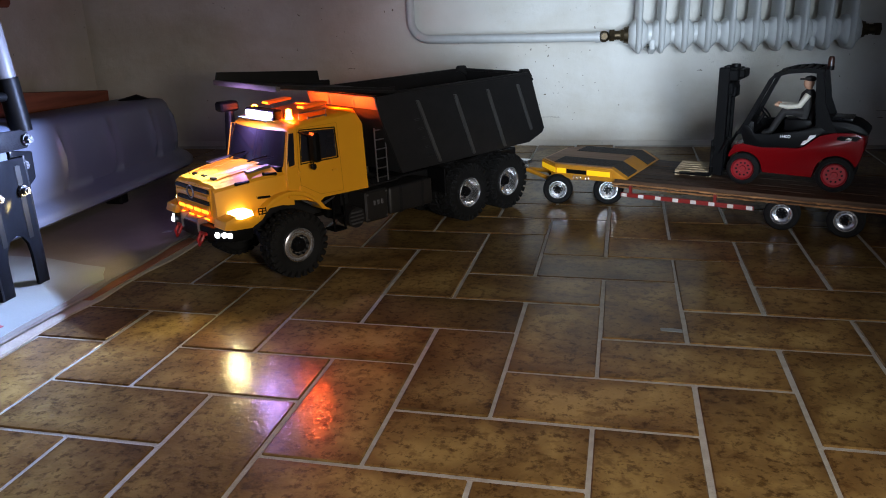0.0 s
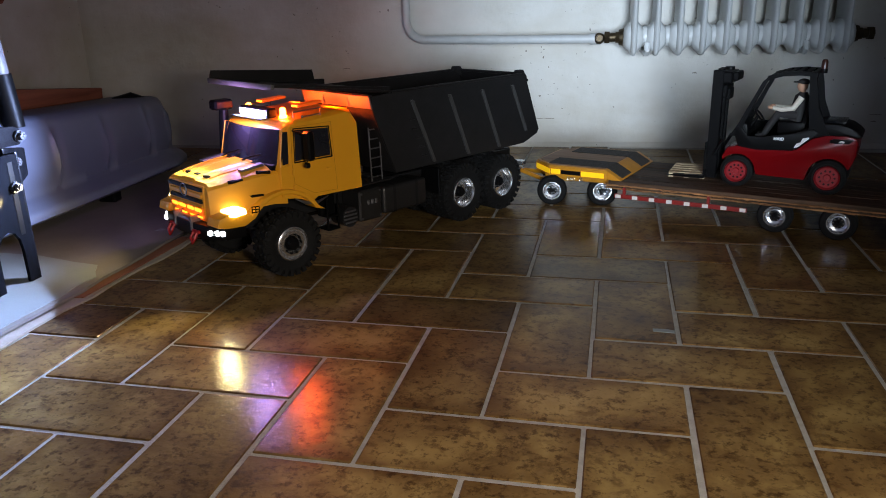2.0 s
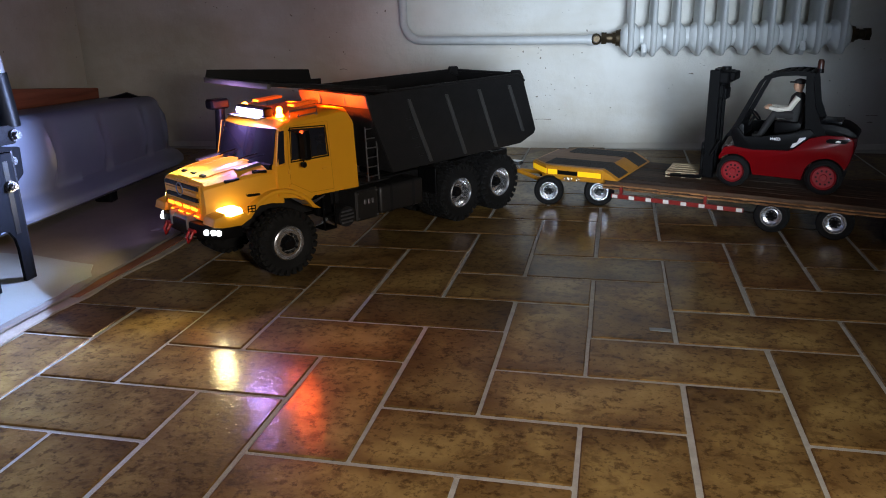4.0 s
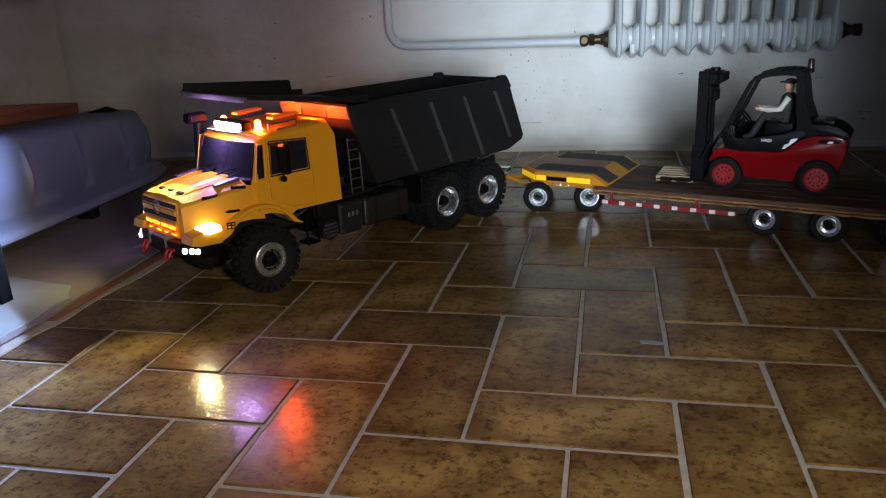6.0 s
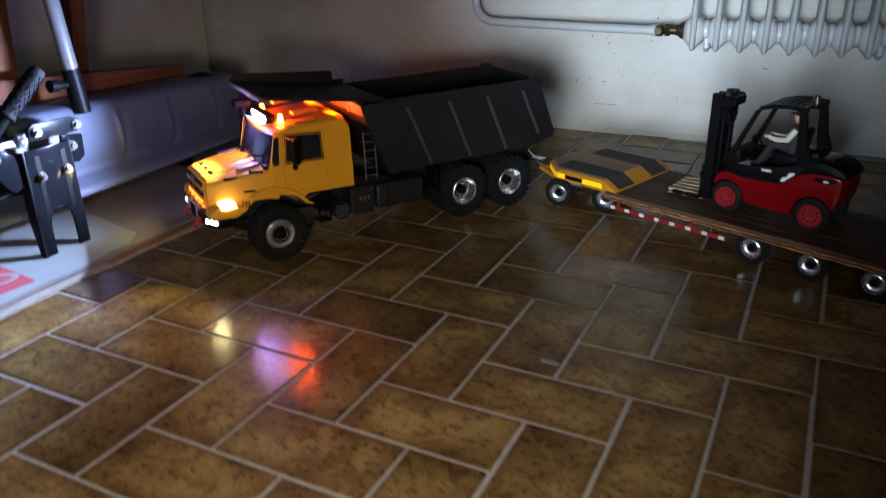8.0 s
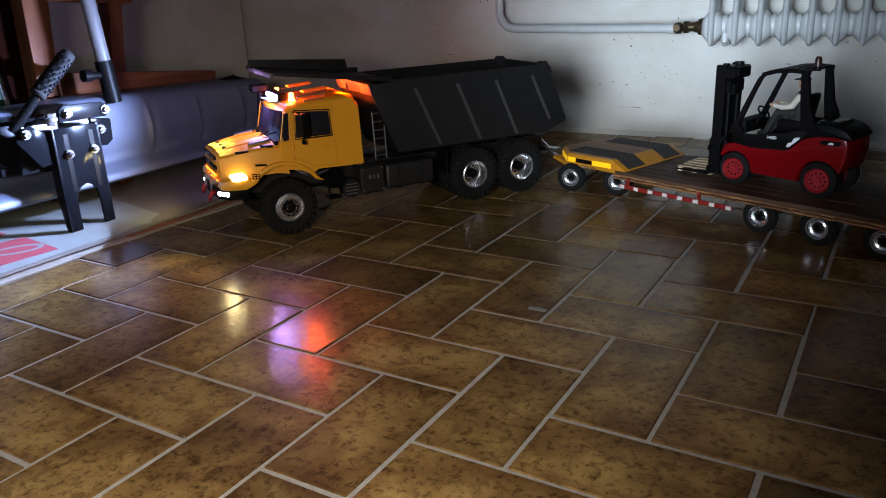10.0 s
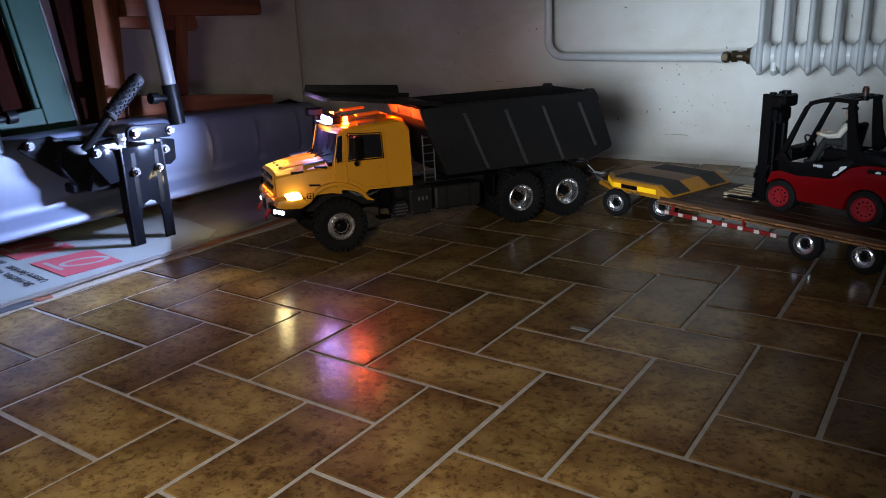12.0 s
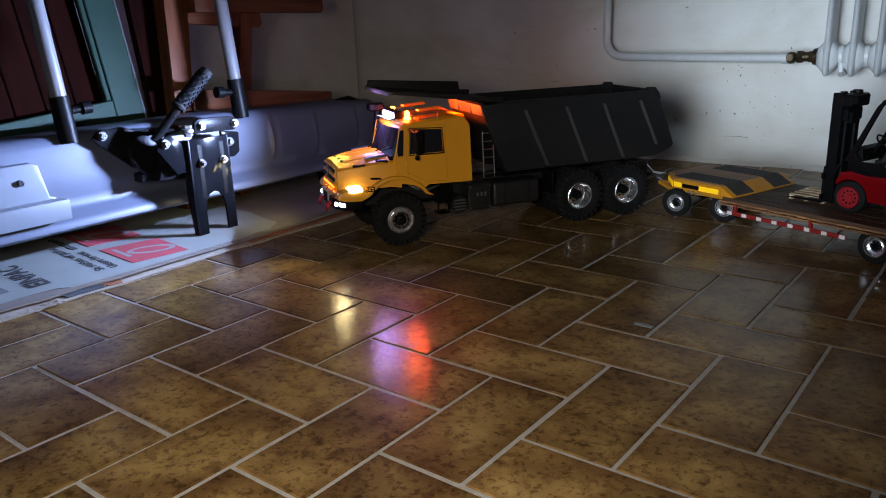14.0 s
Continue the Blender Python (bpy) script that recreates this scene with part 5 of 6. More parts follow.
        box(bm, 0.16, 0.79, y - 0.006, y + 0.006, 0.032, DECK - 0.007, 0.001)
        part("chassis_beam", bm, CHASSIS, TRAILER)
    for x in (0.455, 0.551, 0.647):
        for y, s in ((0.004, -1), (TW - 0.004, 1)):
            small_wheel(TRAILER, x, y, side=s)
        bm = bmesh.new()
        cyl(bm, (x, 0.02, 0.0255), (x, TW - 0.02, 0.0255), 0.004, seg=10)
        part("axle", bm, CHASSIS, TRAILER)
    bm = bmesh.new()
    box(bm, 0.80, 0.808, 0.0, TW, 0.038, DECK + 0.002, 0.001)
    end = part("tail_board", bm, TRAILER_YELLOW, TRAILER)
    for y in (0.012, TW - 0.03):
        bm = bmesh.new()
        box(bm, 0.8078, 0.811, y, y + 0.018, 0.043, 0.053, 0.001)
        part("tail_lamp", bm, TAPE_RED, end)


def draw_in(bm, yc):
    """Round the tail in plan."""
    for v in bm.verts:
        k = max(0.0, (-0.150 - v.co.x) / 0.046)
        v.co.y = yc + (v.co.y - yc) * (1 - 0.22 * k * k)


def forklift():
    """Faces towards -x of the deck; the near flank is at low y."""
    m = TRAILER.matrix_world @ Matrix.Translation((0.378, -0.012, DECK)) @ Matrix.Rotation(math.pi, 4, "Z")
    f = thing("forklift", m, "red and black model forklift standing on the trailer deck", "model forklift")
    # own frame: x forwards from the front axle, y to its left (towards the near edge), z from the deck
    yc = -0.108
    r1, r2 = 0.0272, 0.0288
    base = -0.144
    for x, r in ((0.0, r1), (base, r2)):
        for s in (1, -1):
            w = new("wheel")
            w.parent = f
            w.matrix_basis = Matrix.Translation((x, yc + s * 0.047, r)) @ Matrix.Rotation(0 if s > 0 else math.pi, 4, "Z")
            bm = bmesh.new()
            wd = 0.024
            lathe(bm, [(-wd, r * 0.6), (-wd, r - 0.005), (-wd + 0.004, r), (-0.004, r), (0, r - 0.005), (0, r * 0.75), (-0.002, r * 0.68)], 36, "y")
            part("tyre", bm, RUBBER, w, smooth=30)
            bm = bmesh.new()
            lathe(bm, [(-0.003, r * 0.70), (0.0008, r * 0.68), (0.0, r * 0.645), (-0.004, r * 0.58), (-0.004, 0.006), (-0.002, 0.0050), (-0.002, 0.0003)], 30, "y")
            rim = part("rim", bm, REDRIM, w, "red wheel disc with round holes")
            for i in range(10):
                a = 2 * math.pi * i / 10
                bm = bmesh.new()
                cyl(bm, (r * 0.40 * math.cos(a), -0.0042, r * 0.40 * math.sin(a)), (r * 0.40 * math.cos(a), -0.0034, r * 0.40 * math.sin(a)), 0.0018, seg=8)
                part("hole", bm, BLACK, w)
    # red body: tub with arches and a rounded counterweight
    hw = 0.045
    low = arc(0, r1, 0.0302, 38, 168, 16) + [(-0.0325, 0.024), (-0.110, 0.022)] + arc(base, r2, 0.0318, 14, 152, 16) + [(-0.1745, 0.0445), (-0.179, 0.056), (-0.1820, 0.072), (-0.1820, 0.088), (-0.179, 0.0955), (-0.165, 0.0990), (-0.136, 0.0985), (-0.115, 0.092), (-0.094, 0.0735), (-0.085, 0.0695), (-0.03, 0.0690), (0.000, 0.0725), (0.018, 0.068), (0.0265, 0.050)]
    bm = bmesh.new()
    prism(bm, low, yc - hw, yc + hw, "xz", 0.0022, rim=True)
    draw_in(bm, yc)
    body = part("body", bm, RED, f, "glossy red forklift body", smooth=40)
    bm = bmesh.new()
    prism(bm, [(-0.088, 0.070), (-0.112, 0.0915), (-0.136, 0.0980), (-0.165, 0.0985), (-0.181, 0.0950), (-0.186, 0.0965), (-0.185, 0.1005), (-0.178, 0.1070), (-0.168, 0.1130), (-0.150, 0.1170), (-0.126, 0.1175), (-0.112, 0.112), (-0.088, 0.098)], yc - hw + 0.002, yc + hw - 0.002, "xz", 0.003, rim=True)
    draw_in(bm, yc)
    part("engine_hood", bm, BLACK, body, "black engine hood and side trim")
    bm = bmesh.new()
    box(bm, -0.160, -0.128, yc - 0.026, yc + 0.026, 0.115, 0.1205, 0.002, seg=2)
    part("hood_lid", bm, GLOSSBLACK, body)
    # side panel with its markings
    bm = bmesh.new()
    prism(bm, [(0.000, 0.0715), (-0.03, 0.0675), (-0.085, 0.0705), (-0.093, 0.0745), (-0.114, 0.0925), (-0.122, 0.102), (-0.116, 0.108), (-0.098, 0.104), (-0.086, 0.0995), (-0.040, 0.0905), (-0.014, 0.090), (-0.004, 0.104), (0.006, 0.104), (0.006, 0.088)], yc + hw - 0.001, yc + hw + 0.0022, "xz", 0.0008)
    panel = part("side_panel", bm, BLACK, body)
    bm = bmesh.new()
    prism(bm, [(0.004, 0.070), (-0.03, 0.0675), (-0.088, 0.0705), (-0.114, 0.0925), (-0.116, 0.112), (-0.086, 0.112), (-0.040, 0.106), (-0.014, 0.104), (0.006, 0.104)], yc - hw - 0.0022, yc - hw + 0.001, "xz", 0.0008)
    part("side_panel", bm, BLACK, body)
    flip = Matrix(((-1, 0, 0, 0), (0, 0, 1, 0), (0, 1, 0, 0), (0, 0, 0, 1)))
    words("lettering", "H40D", 0.0066, Matrix.Translation((-0.056, yc + hw + 0.0024, 0.0865)) @ flip, WHITE, panel, 0.0002, 0.0002)
    bm = bmesh.new()
    prism(bm, [(-0.089, 0.0760), (-0.094, 0.0765), (-0.110, 0.0915), (-0.111, 0.0945), (-0.101, 0.0925), (-0.098, 0.0850), (-0.092, 0.0830)], yc + hw + 0.0024, yc + hw + 0.0028, "xz")
    part("emblem", bm, WHITE, panel, "plain white swoosh shape")
    for z in (0.0865,):
        bm = bmesh.new()
        prism(bm, [(-0.1420, z + 0.001), (-0.150, z), (-0.170, z + 0.0005), (-0.176, z + 0.007), (-0.146, z + 0.0075), (-0.1410, z + 0.005)], yc + hw * 0.90, yc + hw + 0.0005, "xz", 0.0006)
        slot = part("rear_slot", bm, BLACK, body)
        bm = bmesh.new()
        prism(bm, [(-0.154, z + 0.0018), (-0.162, z + 0.0015), (-0.1635, z + 0.0042), (-0.158, z + 0.0055), (-0.155, z + 0.0035)], yc + hw + 0.0004, yc + hw + 0.0009, "xz")
        part("emblem", bm, WHITE, slot, "small plain white swoosh shape")
    # overhead guard: bent pillars and roof bars
    for s in (1, -1):
        y = yc + s * 0.040
        bm = bmesh.new()
        rings = [[(x - w, y - 0.0035, z), (x + w, y - 0.0035, z), (x + w, y + 0.0035, z), (x - w, y + 0.0035, z)] for x, z, w in ((0.010, 0.088, 0.006), (-0.002, 0.112, 0.0045), (-0.022, 0.158, 0.0035), (-0.033, 0.182, 0.0035), (-0.041, 0.189, 0.004))]
        loft(bm, rings)
        part("front_pillar", bm, BLACK, f)
        bm = bmesh.new()
        rings = [[(x - w, y - 0.004, z), (x + w, y - 0.004, z), (x + w, y + 0.004, z), (x - w, y + 0.004, z)] for x, z, w in ((-0.124, 0.098, 0.016), (-0.119, 0.115, 0.012), (-0.111, 0.145, 0.0075), (-0.107, 0.178, 0.006), (-0.105, 0.193, 0.005))]
        loft(bm, rings)
        part("rear_pillar", bm, BLACK, f)
        bm = bmesh.new()
        rings = [[(x, y - 0.004, z - 0.0035), (x, y + 0.004, z - 0.0035), (x, y + 0.004, z + 0.0035), (x, y - 0.004, z + 0.0035)] for x, z in ((-0.036, 0.1875), (-0.060, 0.1945), (-0.085, 0.1968), (-0.112, 0.195))]
        loft(bm, rings)
        part("roof_rail", bm, BLACK, f)
    for x, z in ((-0.045, 0.1915), (-0.058, 0.1950), (-0.070, 0.1966), (-0.082, 0.1976), (-0.094, 0.1976), (-0.106, 0.1968)):
        bm = bmesh.new()
        box(bm, x - 0.004, x + 0.004, yc - 0.040, yc + 0.040, z - 0.0018, z + 0.0018, 0.0008)
        part("roof_bar", bm, BLACK, f)
    bm = bmesh.new()
    cyl(bm, (-0.118, yc + 0.03, 0.197), (-0.118, yc + 0.03, 0.204), 0.0055, seg=14)
    bea = part("beacon_foot", bm, BLACK, f)
    bm = bmesh.new()
    lathe(bm, [(0.204, 0.0052), (0.215, 0.005), (0.2185, 0.0035), (0.219, 0.0003)], 14, "z", (-0.118, yc + 0.03, 0))
    part("beacon", bm, LENS_AMBER, f, "unlit dark amber beacon")
    # seat, wheel, console
    bm = bmesh.new()
    box(bm, -0.099, -0.056, yc - 0.02, yc + 0.02, 0.092, 0.1135, 0.004, seg=2)
    prism(bm, [(-0.092, 0.110), (-0.100, 0.110), (-0.108, 0.155), (-0.101, 0.158)], yc - 0.018, yc + 0.018, "xz", 0.002)
    part("seat", bm, BLACK, f)
    bm = bmesh.new()
    tube(bm, [(-0.004, yc, 0.092), (-0.020, yc, 0.118)], 0.003, 8)
    for i in range(20):
        a, b = 2 * math.pi * i / 20, 2 * math.pi * (i + 1) / 20
        c = Vector((-0.022, yc, 0.120))
        u, v = Vector((0.65, 0, 0.76)), Vector((0, 1, 0))
        tube(bm, [c + 0.012 * (math.cos(a) * u + math.sin(a) * v), c + 0.012 * (math.cos(b) * u + math.sin(b) * v)], 0.0016, 6, False)
    part("steering_wheel", bm, BLACK, f)
    bm = bmesh.new()
    prism(bm, [(0.016, 0.088), (-0.012, 0.088), (-0.010, 0.108), (0.002, 0.112)], yc - 0.035, yc + 0.035, "xz", 0.002)
    part("console", bm, BLACK, f)
    # mast with inner and outer channels, chains, ram, carriage and forks
    for s in (1, -1):
        bm = bmesh.new()
        box(bm, 0.037, 0.055, yc + s * 0.025 - 0.005, yc + s * 0.025 + 0.005, 0.008, 0.197, 0.001)
        part("outer_channel", bm, BLACK, f)
        bm = bmesh.new()
        box(bm, 0.0425, 0.0515, yc + s * 0.0165 - 0.0035, yc + s * 0.0165 + 0.0035, 0.012, 0.186, 0.001)
        part("inner_channel", bm, GLOSSBLACK, f)
        bm = bmesh.new()
        cyl(bm, (0.037, yc + s * 0.014, 0.02), (0.037, yc + s * 0.014, 0.150), 0.0035, seg=10)
        cyl(bm, (0.037, yc + s * 0.014, 0.150), (0.037, yc + s * 0.014, 0.182), 0.002, seg=8)
        part("lift_ram", bm, BLACK, f)
        bm = bmesh.new()
        prism(bm, [(0.056, 0.006), (0.056, 0.070), (0.060, 0.070), (0.0605, 0.010), (0.125, 0.0055), (0.125, 0.004), (0.060, 0.0035)], yc + s * 0.020 - 0.006, yc + s * 0.020 + 0.006, "xz", 0.0006)
        part("fork", bm, BLACK, f)
        bm = bmesh.new()
        tube(bm, [(0.042, yc + s * 0.034, 0.05), (0.028, yc + s * 0.034, 0.078)], 0.0028, 8)
        part("tilt_ram", bm, BLACK, f)
    for z in (0.022, 0.100, 0.168, 0.186):
        bm = bmesh.new()
        box(bm, 0.038, 0.0515 if z < 0.18 else 0.044, yc - 0.029, yc + 0.029, z - 0.005, z + 0.005, 0.001)
        part("cross_bar", bm, BLACK, f)
    bm = bmesh.new()
    box(bm, 0.022, 0.050, yc - 0.029, yc + 0.029, 0.174, 0.195, 0.003)
    cyl(bm, (0.036, yc - 0.012, 0.195), (0.036, yc - 0.012, 0.2005), 0.008, seg=14)
    cyl(bm, (0.044, yc + 0.016, 0.195), (0.044, yc + 0.016, 0.199), 0.006, seg=14)
    box(bm, 0.030, 0.042, yc - 0.024, yc + 0.024, 0.150, 0.172, 0.002)
    box(bm, 0.012, 0.022, yc - 0.010, yc + 0.030, 0.180, 0.195, 0.002)
    box(bm, 0.026, 0.036, yc - 0.012, yc + 0.016, 0.146, 0.166, 0.002)
    part("mast_head", bm, BLACK, f)
    bm = bmesh.new()
    box(bm, 0.0375, 0.0415, yc - 0.023, yc + 0.023, 0.012, 0.186, 0.001)
    part("mast_plate", bm, BLACK, f)
    for z in (0.018, 0.055):
        bm = bmesh.new()
        box(bm, 0.0522, 0.0565, yc - 0.038, yc + 0.038, z - 0.005, z + 0.005, 0.001)
        part("carriage_bar", bm, BLACK, f)
    # the seated driver, a plain toy shape
    bm = bmesh.new()
    def dab(fn, mi):
        before = set(bm.faces)
        fn()
        for fc in bm.faces:
            if fc not in before:
                fc.material_index = mi
    dab(lambda: tube(bm, [(-0.070, yc, 0.102), (-0.074, yc, 0.124), (-0.077, yc, 0.142), (-0.0775, yc, 0.150)], [0.0125, 0.0135, 0.0125, 0.006], 12), 2)
    dab(lambda: blob(bm, (-0.0745, yc, 0.1605), (0.0085, 0.0075, 0.0105)), 0)
    dab(lambda: tube(bm, [(-0.077, yc, 0.148), (-0.076, yc, 0.156)], 0.0042, 10), 0)
    dab(lambda: blob(bm, (-0.076, yc, 0.167), (0.0093, 0.0085, 0.0055)), 2)
    dab(lambda: box(bm, -0.070, -0.060, yc - 0.0055, yc + 0.0055, 0.1655, 0.1672, 0.0006), 2)
    for s in (1, -1):
        dab(lambda: tube(bm, [(-0.077, yc + s * 0.013, 0.143), (-0.066, yc + s * 0.016, 0.124), (-0.048, yc + s * 0.013, 0.121), (-0.034, yc + s * 0.010, 0.123)], [0.0055, 0.005, 0.0043, 0.0036], 10), 1)
        dab(lambda: blob(bm, (-0.030, yc + s * 0.010, 0.1235), (0.005, 0.0035, 0.0035)), 0)
        dab(lambda: tube(bm, [(-0.072, yc + s * 0.008, 0.112), (-0.042, yc + s * 0.010, 0.113), (-0.030, yc + s * 0.010, 0.092), (-0.022, yc + s * 0.010, 0.076), (-0.010, yc + s * 0.010, 0.0735)], [0.008, 0.007, 0.0058, 0.005, 0.0042], 10), 2)
    doll = mesh_ob("driver_figure", bm, [SKIN, SHIRT, DARKCLOTH], 50)
    doll.matrix_world = m @ Matrix.Translation((-0.011, 0, 0.012))
    tagged(doll, "seated toy driver in pale shirt and dark cap", "figure")


def pallet():
    m = TRAILER.matrix_world @ Matrix.Translation((0.256, 0.072, DECK + 0.0008)) @ Matrix.Rotation(radians(6), 4, "Z")
    p = thing("pallet", m, "small bare wooden pallet on the trailer deck", "pallet")
    w, d = 0.064, 0.084
    for k in range(5):
        bm = bmesh.new()
        y = (d - 0.0095) * k / 4
        box(bm, 0, w, y, y + 0.0095, 0.0085, 0.0105, 0.0004)
        part("top_slat", bm, PALLETWOOD, p)
    for k in range(3):
        x = (w - 0.008) * k / 2
        bm = bmesh.new()
        box(bm, x, x + 0.008, 0.0003, d - 0.0003, 0.007, 0.0086, 0.0003)
        box(bm, x, x + 0.008, 0.0, d, 0.0, 0.0018, 0.0003)
        part("runner", bm, PALLETWOOD, p)
        for j in range(3):
            bm = bmesh.new()
            y = (d - 0.0095) * j / 2
            box(bm, x + 0.0003, x + 0.0077, y, y + 0.0095, 0.0018, 0.007, 0.0003)
            part("block", bm, PALLETWOOD, p)


trailer()
forklift()
pallet()

# ---- cardboard, hull, timber stand and frame ----
def cardboard():
    c = thing("cardboard_sheet", Matrix.Translation((0, 0, 0)), "flattened pale printed cardboard lying on the tiles", "cardboard")
    # the middle layer is coloured dark for the shade between the sheets
    for k, (x1, z0, z1, material, seed) in enumerate(((-0.592, 0.0005, 0.0035, CARDBROWN, 5), (-0.622, 0.0036, 0.0066, FLUTED, 6), (-0.615, 0.0067, 0.0105, CARDGREY, 7))):
        bm = bmesh.new()
        rng = random.Random(seed)
        n = 40
        rings = []
        for i in range(n + 1):
            y = -1.3 + 2.25 * i / n
            e = x1 + rng.uniform(-0.004, 0.004) + 0.005 * math.sin(y * 5 + seed)
            lift = 0.0006 * math.sin(y * 9 + k) + (0.0012 if k == 2 else 0) * max(0, math.sin(y * 3.1))
            rings.append([(-1.10, y, z0), (e, y, z0 + max(lift, 0)), (e, y, z1 + max(lift, 0)), (-0.75, y, z1), (-1.10, y, z1)])
        loft(bm, rings)
        part("layer", bm, material, c, smooth=40)
    bm = bmesh.new()
    prism(bm, [(-1.09, -1.28), (-0.650, -1.28), (-0.648, -0.6), (-0.646, -0.2), (-0.640, -0.150), (-0.627, -0.135), (-0.623, -0.07), (-0.621, 0.03), (-0.624, 0.10), (-0.621, 0.19), (-0.628, 0.235), (-0.622, 0.27), (-0.640, 0.292), (-0.655, 0.318), (-0.70, 0.325), (-0.78, 0.345), (-0.90, 0.35), (-1.09, 0.36)], 0.0108, 0.0120, "xy")
    part("printed_sheet", bm, CARD, c, "pale printed top sheet with a torn edge")
    # the coloured offcut that sticks out at the edge
    for y0, y1, material in ((-0.090, -0.052, CARDRED), (0.205, 0.50, CARDRED)):
        bm = bmesh.new()
        prism(bm, [(-0.64, y0), (-0.600, y0 + 0.004), (-0.597, y1 - 0.010), (-0.64, y1)], 0.0036, 0.0052, "xy")
        part("red_offcut", bm, material, c, "strip of red-brown printed card at the edge")
    bm = bmesh.new()
    prism(bm, [(-0.64, -0.160), (-0.603, -0.152), (-0.600, -0.120), (-0.601, -0.091), (-0.64, -0.088)], 0.0036, 0.0056, "xy")
    part("slate_offcut", bm, SLATE, c, "strip of slate-coloured card at the edge")
    # loose pulp where the lower layer is torn
    rng = random.Random(8)
    bm = bmesh.new()
    for i in range(46):
        px, py = -0.590 - 0.016 * rng.random(), -0.165 - 0.30 * rng.random() ** 1.5
        a = rng.uniform(0, 3.1)
        mm = Matrix.Translation((px, py, 0.0042)) @ Matrix.Rotation(a, 4, "Z") @ Matrix.Rotation(rng.uniform(-0.5, 0.5), 4, "X")
        box(bm, -0.006 * rng.random() - 0.002, 0.005, -0.0022, 0.0022, -0.0003, 0.0004, 0, mm)
    part("torn_pulp", bm, CARDBROWN, c, "pale torn flakes of card")
    # printing: red squares with a pale ring mark, lines of lettering
    z = 0.0130
    def flat(pts, material, name, dz=0.0):
        bm = bmesh.new()
        prism(bm, pts, z - 0.0014 + dz, z + 0.0002 + dz, "xy")
        return part(name, bm, material, c)
    for dx, dy in ((0.0, 0.0), (-0.174, 0.011)):
        flat([(-0.787 + dx, 0.003 + dy), (-0.656 + dx, -0.007 + dy), (-0.643 + dx, 0.095 + dy), (-0.765 + dx, 0.110 + dy)], INKRED, "red_square")
        bm = bmesh.new()
        cx, cy = -0.706 + dx, 0.060 + dy
        loop = [(cx + 0.024 * math.cos(t) + 0.010 * math.sin(t), cy + 0.034 * math.sin(t) + 0.004 * math.cos(t), z + 0.0002) for t in [2 * math.pi * q / 30 for q in range(31)]]
        tube(bm, loop, 0.0062, 6)
        bmesh.ops.scale(bm, vec=(1, 1, 0.06), space=Matrix.Translation((0, 0, -z)), verts=bm.verts)
        part("ring_mark", bm, CARD, c, "pale long oval shape")
        flat([(-0.765 + dx, 0.013 + dy), (-0.695 + dx, 0.0075 + dy), (-0.694 + dx, 0.0155 + dy), (-0.764 + dx, 0.021 + dy)], CARD, "label_bar", 0.0003)
    turn = Matrix.Rotation(radians(175.6), 4, "Z")
    words("lettering", "Sie machen, wir packen", 0.0225, Matrix.Translation((-0.664, -0.053, z)) @ turn, INKBLACK, c, 0.0002, 0.0003)
    words("lettering", "Unsere Services", 0.0225, Matrix.Translation((-0.661, -0.030, z)) @ turn, INKBLACK, c, 0.0002, 0.0003)
    words("lettering", "EINPAC", 0.047, Matrix.Translation((-0.672, -0.143, z)) @ turn, INKBLACK, c, 0.0002, 0.0012)
    for xa, xb, yb in ((-0.836, -0.864, -0.018), (-0.869, -0.894, -0.0155), (-0.899, -0.943, -0.0125)):
        flat([(xb, yb - 0.006), (xa, yb - 0.006), (xa, yb + 0.005), (xb, yb + 0.005)], INKBLACK, "print_bar")
    # strip of clear parcel tape, wrinkled
    bm = bmesh.new()
    rng = random.Random(21)
    rings = []
    for k in range(15):
        y = -0.36 + 0.16 * k / 14
        e = 0.004 * rng.random()
        rings.append([(-0.740 + 0.05 * j / 8 + (e if j in (0, 8) else 0), y, z - 0.0008 + 0.0009 * rng.random()) for j in range(9)])
    grid = [[bm.verts.new(p) for p in ring] for ring in rings]
    for k in range(14):
        for j in range(8):
            bm.faces.new((grid[k][j], grid[k][j + 1], grid[k + 1][j + 1], grid[k + 1][j]))
    part("parcel_tape", bm, CLEARTAPE, c, "wrinkled shiny strip of parcel tape")
    # scrap of torn paper further back
    bm = bmesh.new()
    prism(bm, [(-0.67, 0.50), (-0.659, 0.504), (-0.656, 0.512), (-0.667, 0.514)], 0.0108, 0.0120, "xy")
    s = mesh_ob("paper_scrap", bm, CARD)
    tagged(s, "small torn scrap of pale card on the cardboard", "scrap")


